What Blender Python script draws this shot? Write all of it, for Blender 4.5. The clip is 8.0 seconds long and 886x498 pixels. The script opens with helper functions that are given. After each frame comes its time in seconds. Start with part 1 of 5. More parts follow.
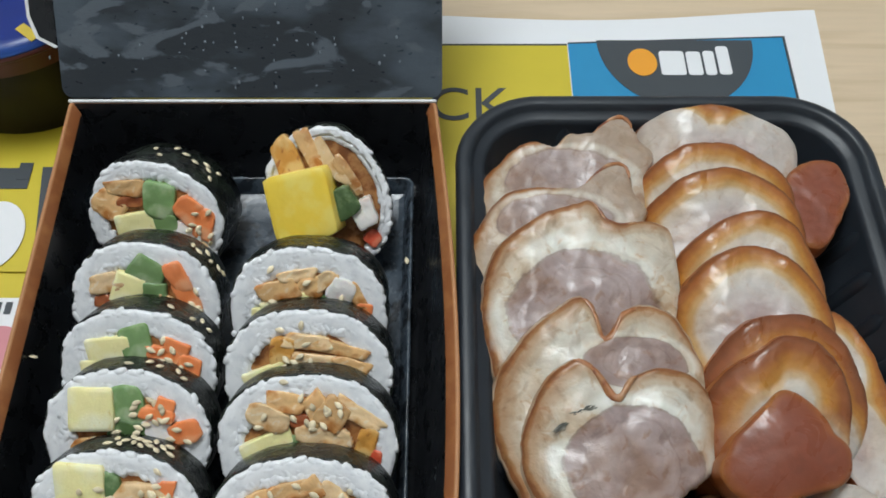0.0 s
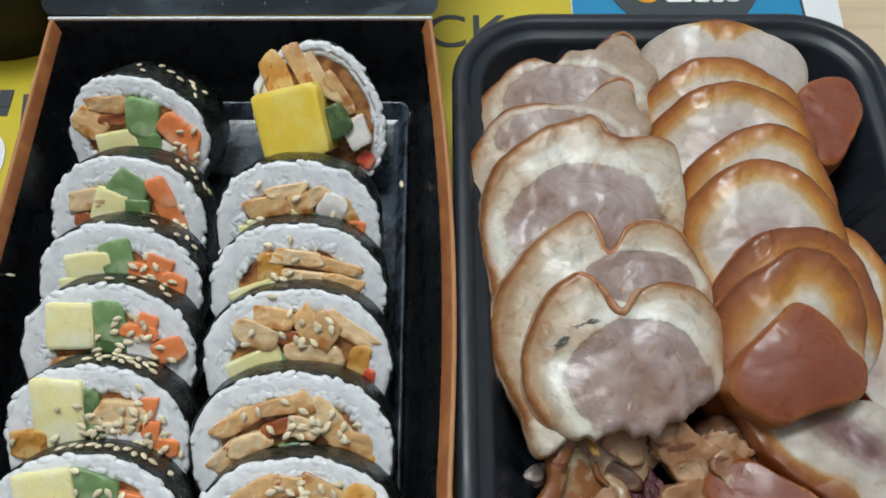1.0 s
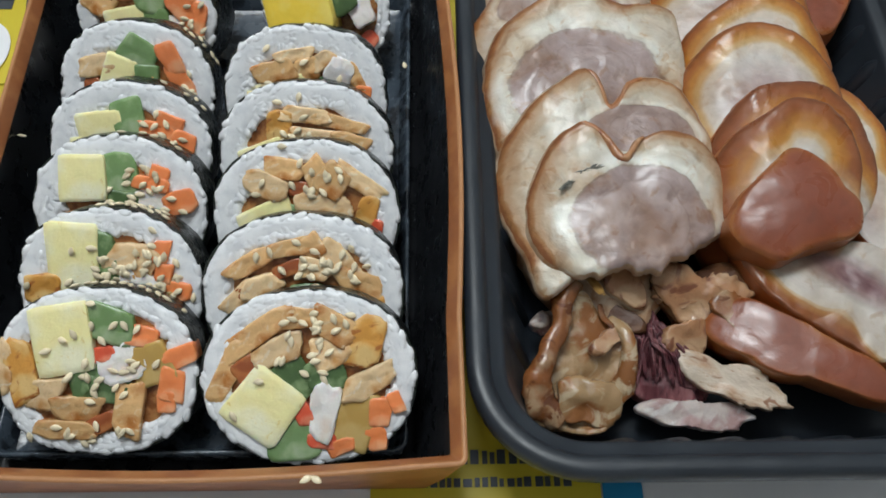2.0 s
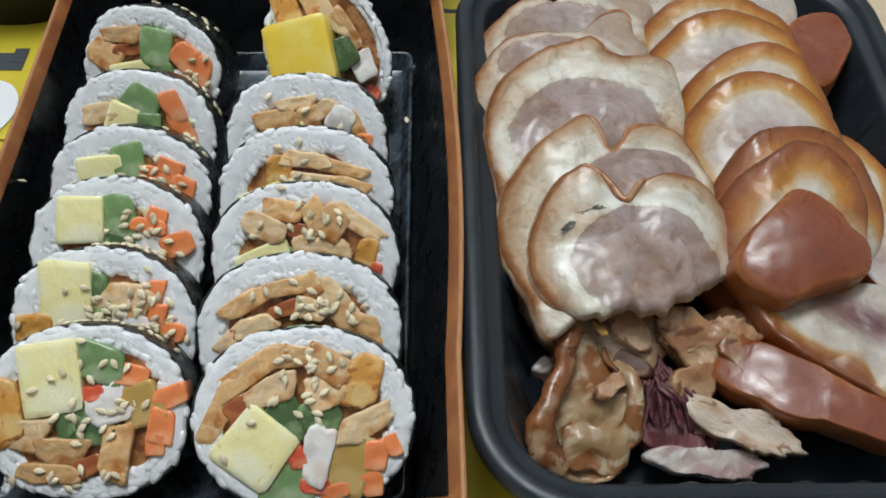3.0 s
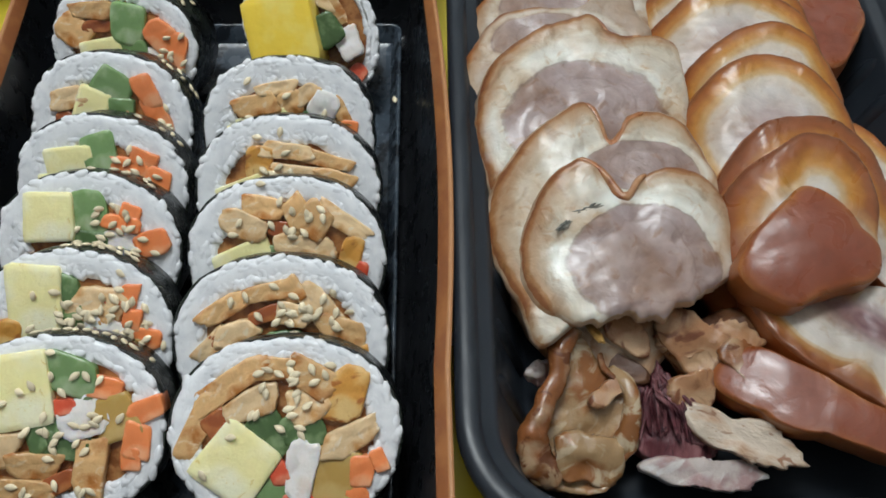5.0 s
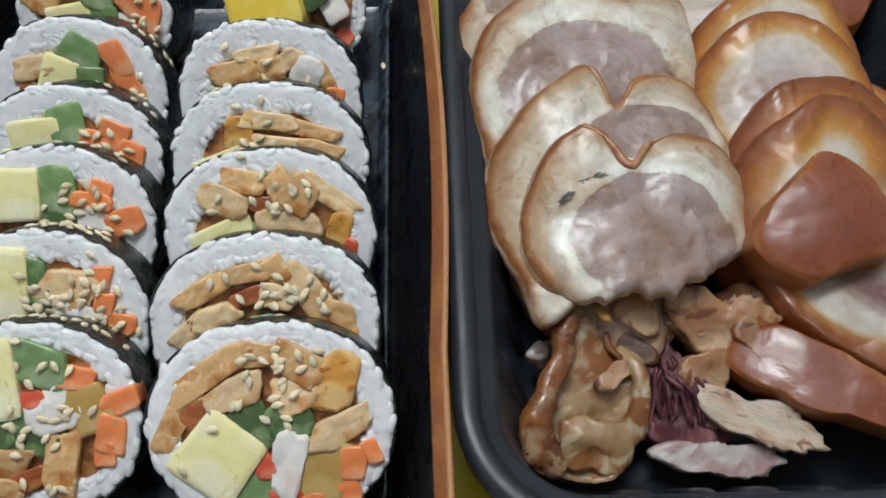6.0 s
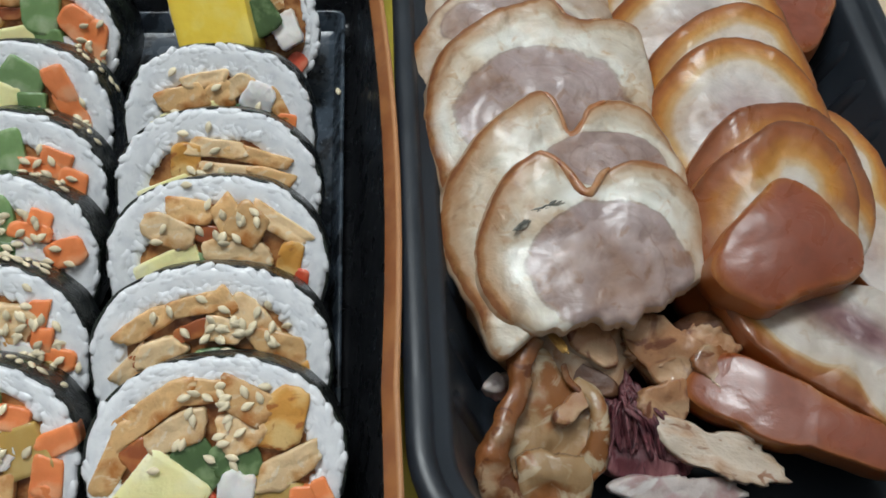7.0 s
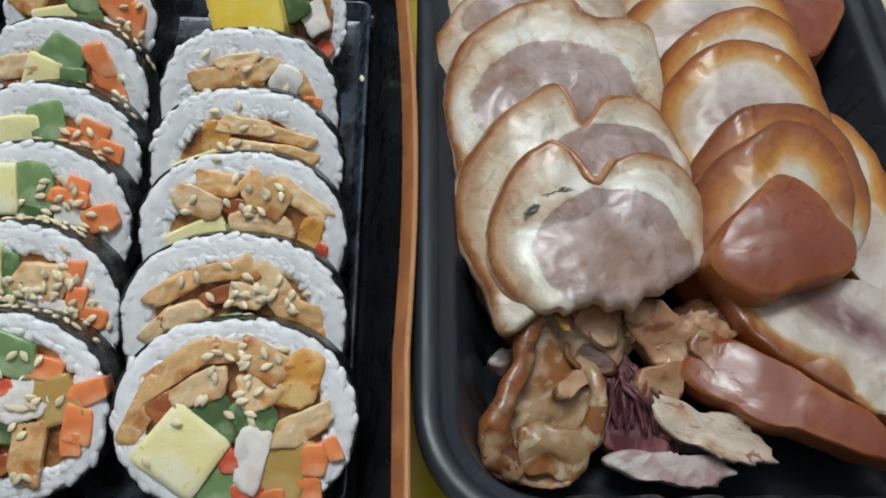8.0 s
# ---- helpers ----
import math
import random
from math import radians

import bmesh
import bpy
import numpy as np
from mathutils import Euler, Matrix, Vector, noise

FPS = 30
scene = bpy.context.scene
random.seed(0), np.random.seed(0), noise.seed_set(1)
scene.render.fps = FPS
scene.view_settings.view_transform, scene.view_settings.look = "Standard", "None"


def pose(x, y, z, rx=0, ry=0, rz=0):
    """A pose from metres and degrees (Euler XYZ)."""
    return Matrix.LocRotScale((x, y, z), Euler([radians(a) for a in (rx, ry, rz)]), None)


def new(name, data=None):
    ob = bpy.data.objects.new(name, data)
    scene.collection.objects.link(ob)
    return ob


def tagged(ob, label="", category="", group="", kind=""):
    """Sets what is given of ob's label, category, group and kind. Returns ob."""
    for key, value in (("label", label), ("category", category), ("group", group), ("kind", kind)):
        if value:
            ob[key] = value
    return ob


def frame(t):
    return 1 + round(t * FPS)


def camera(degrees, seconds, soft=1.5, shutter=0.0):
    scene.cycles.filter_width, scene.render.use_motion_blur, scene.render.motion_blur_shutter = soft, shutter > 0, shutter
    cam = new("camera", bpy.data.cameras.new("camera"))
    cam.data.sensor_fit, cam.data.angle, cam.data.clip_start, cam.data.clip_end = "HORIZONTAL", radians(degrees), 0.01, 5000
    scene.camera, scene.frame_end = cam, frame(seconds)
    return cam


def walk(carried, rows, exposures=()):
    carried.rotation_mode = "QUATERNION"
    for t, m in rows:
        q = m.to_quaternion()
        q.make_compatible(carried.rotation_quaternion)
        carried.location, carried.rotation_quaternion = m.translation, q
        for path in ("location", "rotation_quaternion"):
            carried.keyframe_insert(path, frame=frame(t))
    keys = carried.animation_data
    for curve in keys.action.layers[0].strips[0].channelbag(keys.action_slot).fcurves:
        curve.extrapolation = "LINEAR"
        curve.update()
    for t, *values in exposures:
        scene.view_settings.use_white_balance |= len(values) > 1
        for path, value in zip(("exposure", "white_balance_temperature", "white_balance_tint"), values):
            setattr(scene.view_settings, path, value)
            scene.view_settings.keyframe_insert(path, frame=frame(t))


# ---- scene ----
cam = camera(52.1, 8.0, soft=1.7)
METRES, EYE, TILT, LEAN, TURN = 0.22, 0.3025, -58.0, 0.0, 0.0
ROWS = [
    (0.0, 0.0, 0.0, 0.0, 0.0, 0.0, 0.0),
    (0.5, -0.0072, 0.0014, -0.0081, -0.42, 1.11, 0.01),
    (1.0, 0.0035, 0.0583, -0.1055, -0.1, -0.77, 0.08),
    (1.5, -0.022, 0.0516, -0.2259, -0.58, -2.64, 0.15),
    (1.7, -0.0293, 0.0400, -0.2620, -0.95, -2.45, 0.19),
    (2.8, -0.0091, 0.0416, -0.3968, -0.86, 5.91, 0.64),
    (3.0, -0.0152, 0.0541, -0.3898, -0.5, 5.9, 0.29),
    (3.5, -0.0193, 0.0715, -0.3864, -0.75, 3.22, 0.02),
    (4.0, -0.0125, 0.0734, -0.3415, -0.58, 1.43, 0.24),
    (4.5, -0.0128, 0.0804, -0.322, -0.48, 2.12, 0.12),
    (5.8, 0.0042, 0.1706, -0.2987, -1.64, 0.73, 0.84),
    (6.0, -0.0088, 0.1818, -0.3022, -1.33, 0.3, 1.08),
    (6.5, 0.0521, 0.2131, -0.2871, -1.38, -0.04, 1.88),
    (7.0, 0.0097, 0.2084, -0.2942, -3.29, 1.7, 1.42),
    (7.5, 0.0209, 0.0637, -0.3242, -2.99, 2.2, -0.44),
    (8.0, 0.0089, 0.1515, -0.3198, -2.43, 1.68, -0.88),
]
walk(cam, [(t, pose(0, 0, EYE, TILT, LEAN, TURN) @ pose(METRES * x, METRES * y, METRES * z, 90 + pitch, roll, yaw)) for t, x, y, z, yaw, pitch, roll in ROWS])


# ---- light and room tone ----
world = bpy.data.worlds.new("room_world")
scene.world = world
world.use_nodes = True
wn = world.node_tree.nodes["Background"]
wn.inputs["Color"].default_value = (0.75, 0.85, 1.0, 1)
wn.inputs["Strength"].default_value = 0.12


lamp_data = bpy.data.lights.new("ceiling_lamp_light", "POINT")
lamp_data.energy, lamp_data.shadow_soft_size, lamp_data.color = 42.5, 0.24, (0.93, 1.0, 1.03)
lamp_light = new("ceiling_lamp_light", lamp_data)
lamp_light.location = (-0.18, 0.42, 1.45)
scene.view_settings.exposure = 0.0


# ---- materials ----
def mat(name, colour, rough=0.5, metal=0.0, spec=0.5, var=0.15, scale=200.0, bump=0.0, bump_scale=400.0,
        second=None, second_scale=60.0, second_lo=0.45, second_hi=0.6, coat=0.0, sss=0.0, sss_col=None, rough_var=0.0,
        stretch=(1, 1, 1), per_object=0.0, third=None, third_scale=110.0, third_lo=0.54, third_hi=0.62):
    m = bpy.data.materials.new(name)
    m.use_nodes = True
    nt = m.node_tree
    b = nt.nodes["Principled BSDF"]
    L = nt.links.new
    tc = nt.nodes.new("ShaderNodeTexCoord")
    mp = nt.nodes.new("ShaderNodeMapping")
    mp.inputs["Scale"].default_value = stretch
    L(tc.outputs["Object"], mp.inputs["Vector"])
    n1 = nt.nodes.new("ShaderNodeTexNoise")
    n1.inputs["Scale"].default_value, n1.inputs["Detail"].default_value = scale, 6
    L(mp.outputs[0], n1.inputs["Vector"])
    lo = tuple(c * (1 - var) for c in colour)
    hi = tuple(min(1, c * (1 + var)) for c in colour)
    ramp = nt.nodes.new("ShaderNodeMix")
    ramp.data_type = "RGBA"
    ramp.inputs["A"].default_value, ramp.inputs["B"].default_value = (*lo, 1), (*hi, 1)
    L(n1.outputs["Fac"], ramp.inputs["Factor"])
    out = ramp.outputs["Result"]
    if second:
        n2 = nt.nodes.new("ShaderNodeTexNoise")
        n2.inputs["Scale"].default_value, n2.inputs["Detail"].default_value = second_scale, 4
        L(mp.outputs[0], n2.inputs["Vector"])
        mr = nt.nodes.new("ShaderNodeMapRange")
        mr.inputs["From Min"].default_value, mr.inputs["From Max"].default_value = second_lo, second_hi
        L(n2.outputs["Fac"], mr.inputs["Value"])
        mx = nt.nodes.new("ShaderNodeMix")
        mx.data_type = "RGBA"
        mx.inputs["B"].default_value = (*second, 1)
        L(mr.outputs[0], mx.inputs["Factor"])
        L(out, mx.inputs["A"])
        out = mx.outputs["Result"]
    if third:
        n4 = nt.nodes.new("ShaderNodeTexNoise")
        n4.inputs["Scale"].default_value, n4.inputs["Detail"].default_value, n4.inputs["Distortion"].default_value = third_scale, 5, 1.6
        L(mp.outputs[0], n4.inputs["Vector"])
        mr3 = nt.nodes.new("ShaderNodeMapRange")
        mr3.inputs["From Min"].default_value, mr3.inputs["From Max"].default_value = third_lo, third_hi
        L(n4.outputs["Fac"], mr3.inputs["Value"])
        mx3 = nt.nodes.new("ShaderNodeMix")
        mx3.data_type = "RGBA"
        mx3.inputs["B"].default_value = (*third, 1)
        L(mr3.outputs[0], mx3.inputs["Factor"])
        L(out, mx3.inputs["A"])
        out = mx3.outputs["Result"]
    if per_object:
        oi = nt.nodes.new("ShaderNodeObjectInfo")
        hs = nt.nodes.new("ShaderNodeHueSaturation")
        mv = nt.nodes.new("ShaderNodeMapRange")
        mv.inputs["To Min"].default_value, mv.inputs["To Max"].default_value = 1 - per_object, 1 + per_object
        L(oi.outputs["Random"], mv.inputs["Value"])
        L(mv.outputs[0], hs.inputs["Value"])
        L(out, hs.inputs["Color"])
        out = hs.outputs["Color"]
    L(out, b.inputs["Base Color"])
    b.inputs["Roughness"].default_value = rough
    b.inputs["Metallic"].default_value = metal
    b.inputs["Specular IOR Level"].default_value = spec
    b.inputs["Coat Weight"].default_value = coat
    b.inputs["Coat Roughness"].default_value = 0.15
    if sss:
        b.inputs["Subsurface Weight"].default_value = sss
        b.inputs["Subsurface Radius"].default_value = sss_col or (0.0012, 0.0008, 0.0005)
        b.inputs["Subsurface Scale"].default_value = 1.0
    if rough_var:
        rr = nt.nodes.new("ShaderNodeMapRange")
        rr.inputs["From Min"].default_value, rr.inputs["From Max"].default_value = 0.3, 0.7
        rr.inputs["To Min"].default_value, rr.inputs["To Max"].default_value = max(0.05, rough - rough_var), min(1, rough + rough_var)
        L(n1.outputs["Fac"], rr.inputs["Value"])
        L(rr.outputs[0], b.inputs["Roughness"])
    if bump:
        n3 = nt.nodes.new("ShaderNodeTexNoise")
        n3.inputs["Scale"].default_value, n3.inputs["Detail"].default_value, n3.inputs["Roughness"].default_value = bump_scale, 8, 0.6
        L(mp.outputs[0], n3.inputs["Vector"])
        bp = nt.nodes.new("ShaderNodeBump")
        bp.inputs["Strength"].default_value, bp.inputs["Distance"].default_value = 0.6, bump
        L(n3.outputs["Fac"], bp.inputs["Height"])
        L(bp.outputs[0], b.inputs["Normal"])
    return m


def meat_mat(name, stops, core_in, core_out, core_edge=0.05, core_warp=0.30, seam_amount=0.0, warp=3.2, rough=0.46, vein=0.25, width=10.0, relief=0.0009, coat=0.35, seam_wide=0.13, tan=0.5, line=0.0, stain=1.0):
    """Cut face of braised pork: colour by the distance in mm from the skin, with a lean core."""
    m = bpy.data.materials.new(name)
    m.use_nodes = True
    nt = m.node_tree
    b = nt.nodes["Principled BSDF"]
    L = nt.links.new
    tc = nt.nodes.new("ShaderNodeTexCoord")
    skin = nt.nodes.new("ShaderNodeAttribute")
    skin.attribute_name = "skin_mm"
    core = nt.nodes.new("ShaderNodeAttribute")
    core.attribute_name = "core"

    def tex(scale, detail=5, dist=0.0):
        n = nt.nodes.new("ShaderNodeTexNoise")
        n.inputs["Scale"].default_value, n.inputs["Detail"].default_value, n.inputs["Distortion"].default_value = scale, detail, dist
        L(tc.outputs["Object"], n.inputs["Vector"])
        return n.outputs["Fac"]

    def calc(op, a, c):
        n = nt.nodes.new("ShaderNodeMath")
        n.operation = op
        for k, v in enumerate((a, c)):
            if isinstance(v, (int, float)):
                n.inputs[k].default_value = v
            else:
                L(v, n.inputs[k])
        return n.outputs[0]

    big, fine = tex(70, 4), tex(420, 4, 0.3)
    d = calc("ADD", skin.outputs["Fac"], calc("MULTIPLY", calc("SUBTRACT", big, 0.5), warp * 2))
    d = calc("ADD", d, calc("MULTIPLY", calc("SUBTRACT", fine, 0.5), 0.5))
    ramp = nt.nodes.new("ShaderNodeValToRGB")
    L(calc("DIVIDE", d, width), ramp.inputs["Fac"])
    ramp.color_ramp.interpolation = "EASE"
    els = ramp.color_ramp.elements
    while len(els) < len(stops):
        els.new(0.5)
    for el, (p, col) in zip(els, stops):
        el.position, el.color = p, (*col, 1)
    # lean core with pale seams between the muscle bundles
    cd = calc("ADD", core.outputs["Fac"], calc("MULTIPLY", calc("SUBTRACT", big, 0.5), core_warp))
    cd = calc("ADD", cd, calc("MULTIPLY", calc("SUBTRACT", fine, 0.5), 0.05))
    cm = nt.nodes.new("ShaderNodeMapRange")
    cm.inputs["From Min"].default_value, cm.inputs["From Max"].default_value = 1 + core_edge, 1 - core_edge
    L(cd, cm.inputs["Value"])
    wv = nt.nodes.new("ShaderNodeMix")
    wv.data_type = "VECTOR"
    wv.inputs["Factor"].default_value = 0.012
    nv = nt.nodes.new("ShaderNodeTexNoise")
    nv.inputs["Scale"].default_value = 90
    L(tc.outputs["Object"], nv.inputs["Vector"])
    L(tc.outputs["Object"], wv.inputs["A"])
    L(nv.outputs["Color"], wv.inputs["B"])
    vo = nt.nodes.new("ShaderNodeTexVoronoi")
    vo.feature = "DISTANCE_TO_EDGE"
    vo.inputs["Scale"].default_value = 75
    L(wv.outputs["Result"], vo.inputs["Vector"])
    rm = nt.nodes.new("ShaderNodeMapRange")
    rm.inputs["From Min"].default_value, rm.inputs["From Max"].default_value = 0.0, 0.16
    L(vo.outputs["Distance"], rm.inputs["Value"])
    lean = nt.nodes.new("ShaderNodeMix")
    lean.data_type = "RGBA"
    lean.inputs["A"].default_value, lean.inputs["B"].default_value = (*core_out, 1), (*core_in, 1)
    L(calc("ADD", calc("ADD", calc("MULTIPLY", rm.outputs[0], 0.40), calc("MULTIPLY", calc("SINE", calc("ADD", calc("MULTIPLY", cd, 13.0), calc("MULTIPLY", tex(120, 3, 1.0), 9.0)), 0), 0.22)), calc("MULTIPLY", tex(160, 3), 0.6)), lean.inputs["Factor"])
    mx = nt.nodes.new("ShaderNodeMix")
    mx.data_type = "RGBA"
    L(cm.outputs[0], mx.inputs["Factor"])
    L(ramp.outputs["Color"], mx.inputs["A"])
    L(lean.outputs["Result"], mx.inputs["B"])
    seam = nt.nodes.new("ShaderNodeMapRange")
    seam.inputs["From Min"].default_value, seam.inputs["From Max"].default_value = seam_wide, 0.02
    seam.inputs["To Max"].default_value = seam_amount
    L(calc("ABSOLUTE", calc("SUBTRACT", cd, 1.05 + seam_wide * 0.5), 0), seam.inputs["Value"])
    sm = nt.nodes.new("ShaderNodeMix")
    sm.data_type = "RGBA"
    sm.inputs["B"].default_value = (0.76, 0.75, 0.69, 1)
    L(seam.outputs[0], sm.inputs["Factor"])
    L(mx.outputs["Result"], sm.inputs["A"])
    # whiter patches of inner fat, wet highlights painted into the colour
    wet = nt.nodes.new("ShaderNodeMapRange")
    wet.inputs["From Min"].default_value, wet.inputs["From Max"].default_value = 0.53, 0.62
    wet.inputs["To Max"].default_value = seam_amount
    L(tex(62, 6, 1.2), wet.inputs["Value"])
    inner = nt.nodes.new("ShaderNodeMapRange")
    inner.inputs["From Min"].default_value, inner.inputs["From Max"].default_value = 4.5, 8.0
    L(d, inner.inputs["Value"])
    outside = calc("SUBTRACT", 1.0, cm.outputs[0])
    wm = nt.nodes.new("ShaderNodeMix")
    wm.data_type = "RGBA"
    wm.inputs["B"].default_value = (0.72, 0.70, 0.63, 1)
    L(calc("MULTIPLY", calc("MULTIPLY", wet.outputs[0], inner.outputs[0]), outside), wm.inputs["Factor"])
    L(sm.outputs["Result"], wm.inputs["A"])
    mx = wm
    # thin darker membrane round the lean, and faint arcs between its muscles
    rim_line = nt.nodes.new("ShaderNodeMapRange")
    rim_line.inputs["From Min"].default_value, rim_line.inputs["From Max"].default_value = 0.035, 0.008
    rim_line.inputs["To Max"].default_value = line
    arcs = calc("ABSOLUTE", calc("SUBTRACT", calc("FRACT", calc("ADD", calc("MULTIPLY", cd, 1.55), calc("MULTIPLY", tex(46, 2), 0.9)), 0), 0.5), 0)
    arc_line = nt.nodes.new("ShaderNodeMapRange")
    arc_line.inputs["From Min"].default_value, arc_line.inputs["From Max"].default_value = 0.045, 0.0
    arc_line.inputs["To Max"].default_value = line * 0.55
    L(arcs, arc_line.inputs["Value"])
    L(calc("ABSOLUTE", calc("SUBTRACT", cd, 1.0), 0), rim_line.inputs["Value"])
    lm = nt.nodes.new("ShaderNodeMix")
    lm.data_type = "RGBA"
    lm.inputs["B"].default_value = (0.20, 0.125, 0.11, 1)
    L(calc("MAXIMUM", calc("MULTIPLY", rim_line.outputs[0], tex(85, 2)), calc("MULTIPLY", calc("MULTIPLY", arc_line.outputs[0], cm.outputs[0]), tex(70, 2))), lm.inputs["Factor"])
    L(mx.outputs["Result"], lm.inputs["A"])
    mx = lm
    vm = nt.nodes.new("ShaderNodeMix")
    vm.data_type, vm.blend_type = "RGBA", "MULTIPLY"
    vm.inputs["Factor"].default_value = vein
    L(mx.outputs["Result"], vm.inputs["A"])
    vr = nt.nodes.new("ShaderNodeMapRange")
    vr.inputs["From Min"].default_value, vr.inputs["From Max"].default_value = 0.25, 0.7
    vr.inputs["To Min"].default_value = 0.35
    L(fine, vr.inputs["Value"])
    L(vr.outputs[0], vm.inputs["B"])
    # stains of stock and clear jelly in warped patches
    for patch_scale, lo_, hi_, shade, amount in ((52, 0.50, 0.64, (0.70, 0.50, 0.31), 0.75), (120, 0.55, 0.66, (0.62, 0.55, 0.50), 0.70), (210, 0.58, 0.68, (0.78, 0.58, 0.40), 0.8)):
        pm = nt.nodes.new("ShaderNodeMix")
        pm.data_type, pm.blend_type = "RGBA", "MULTIPLY"
        pr = nt.nodes.new("ShaderNodeMapRange")
        pr.inputs["From Min"].default_value, pr.inputs["From Max"].default_value, pr.inputs["To Max"].default_value = lo_, hi_, amount * stain
        L(tex(patch_scale, 3, 0.7), pr.inputs["Value"])
        L(pr.outputs[0], pm.inputs["Factor"])
        L(vm.outputs["Result"], pm.inputs["A"])
        pm.inputs["B"].default_value = (*shade, 1)
        vm = pm
    tm = nt.nodes.new("ShaderNodeMix")
    tm.data_type, tm.blend_type = "RGBA", "MULTIPLY"
    tr_ = nt.nodes.new("ShaderNodeMapRange")
    tr_.inputs["From Min"].default_value, tr_.inputs["From Max"].default_value = 0.40, 0.60
    tr_.inputs["To Max"].default_value = tan
    L(tex(38, 3), tr_.inputs["Value"])
    L(tr_.outputs[0], tm.inputs["Factor"])
    tm.inputs["B"].default_value = (0.84, 0.68, 0.50, 1)
    L(vm.outputs["Result"], tm.inputs["A"])
    L(tm.outputs["Result"], b.inputs["Base Color"])
    rr = nt.nodes.new("ShaderNodeMapRange")
    rr.inputs["From Min"].default_value, rr.inputs["From Max"].default_value = 0.38, 0.62
    rr.inputs["To Min"].default_value, rr.inputs["To Max"].default_value = rough - 0.14, rough + 0.2
    L(tex(85, 4, 1.0), rr.inputs["Value"])
    L(rr.outputs[0], b.inputs["Roughness"])
    b.inputs["Subsurface Weight"].default_value = 0.15
    b.inputs["Subsurface Radius"].default_value = (0.0012, 0.0006, 0.0004)
    b.inputs["Subsurface Scale"].default_value = 1.0
    b.inputs["Coat Weight"].default_value = coat
    b.inputs["Specular IOR Level"].default_value = 0.45
    b.inputs["Coat Roughness"].default_value = 0.20
    bp = nt.nodes.new("ShaderNodeBump")
    bp.inputs["Strength"].default_value, bp.inputs["Distance"].default_value = 0.60, relief
    L(calc("ADD", calc("ADD", calc("MULTIPLY", tex(300, 4, 0.4), 0.35), calc("MULTIPLY", tex(95, 4, 0.8), 2.2)), calc("ADD", calc("MULTIPLY", fine, 0.4), calc("MULTIPLY", calc("MULTIPLY", cm.outputs[0], rm.outputs[0]), -0.25))), bp.inputs["Height"])
    L(bp.outputs[0], b.inputs["Normal"])
    return m


M_WOOD = mat("pale_wood", (0.66, 0.52, 0.36), 0.42, var=0.10, scale=22, stretch=(1.2, 14, 14), second=(0.55, 0.415, 0.26), second_scale=9, second_lo=0.5, second_hi=0.75, bump=0.0002, bump_scale=60)
M_WALL = mat("room_paint", (0.80, 0.82, 0.84), 0.8, scale=6, var=0.05)
M_FLOOR = mat("room_floor", (0.32, 0.24, 0.16), 0.5, scale=8)
M_CEIL = mat("ceiling_paint", (0.8, 0.8, 0.79), 0.8, scale=6, var=0.04)
M_KRAFT = mat("orange_card", (0.28, 0.092, 0.028), 0.42, var=0.12, scale=300, second=(0.37, 0.14, 0.045), second_scale=90, bump=0.0001)
M_KRAFT_EDGE = mat("card_edge", (0.42, 0.19, 0.075), 0.5, var=0.12, scale=500)
M_LINER = mat("black_liner", (0.010, 0.011, 0.013), 0.30, var=0.3, scale=150, rough_var=0.10, bump=0.00015, bump_scale=120)
M_PLASTIC = mat("black_tray_plastic", (0.018, 0.0235, 0.031), 0.42, spec=0.45, var=0.25, scale=90, rough_var=0.10, bump=0.00025, bump_scale=70)
# black plastic; the blue-grey base carries its wet reflection as colour, broken by black
M_INSERT = mat("black_insert_sheen", (0.050, 0.066, 0.085), 0.26, var=0.3, scale=200, rough_var=0.12, second=(0.016, 0.020, 0.026), second_scale=140, second_lo=0.52, second_hi=0.58, bump=0.0004, bump_scale=250)
M_WHITE_EDGE = mat("white_card_edge", (0.72, 0.72, 0.72), 0.6, var=0.2, scale=700)
M_PAPER = mat("white_paper", (0.80, 0.81, 0.83), 0.6, var=0.03, scale=30)
M_YELLOW = mat("yellow_print", (0.62, 0.50, 0.035), 0.45, var=0.05, scale=60)
M_BLUE = mat("blue_print", (0.02, 0.26, 0.50), 0.45, var=0.05, scale=60)
M_DARK = mat("dark_print", (0.055, 0.065, 0.075), 0.45, var=0.1, scale=60)
M_ORANGE = mat("orange_print", (0.85, 0.36, 0.03), 0.45, var=0.05, scale=60)
M_PINK = mat("pink_print", (0.62, 0.25, 0.28), 0.5, var=0.1, scale=60)
M_LILAC = mat("lilac_print", (0.42, 0.40, 0.52), 0.5, var=0.1, scale=60)
M_CUP = mat("black_cup", (0.006, 0.005, 0.005), 0.4, spec=0.25, var=0.3, scale=60)
M_CUPLID = mat("blue_lid", (0.012, 0.03, 0.20), 0.3, var=0.25, scale=25, second=(0.02, 0.12, 0.4), second_scale=25, second_lo=0.5, second_hi=0.7)
M_RED = mat("red_band", (0.075, 0.014, 0.010), 0.4, var=0.2, scale=80)
M_GOLD = mat("yellow_ink", (0.62, 0.46, 0.06), 0.4, var=0.15, scale=200)

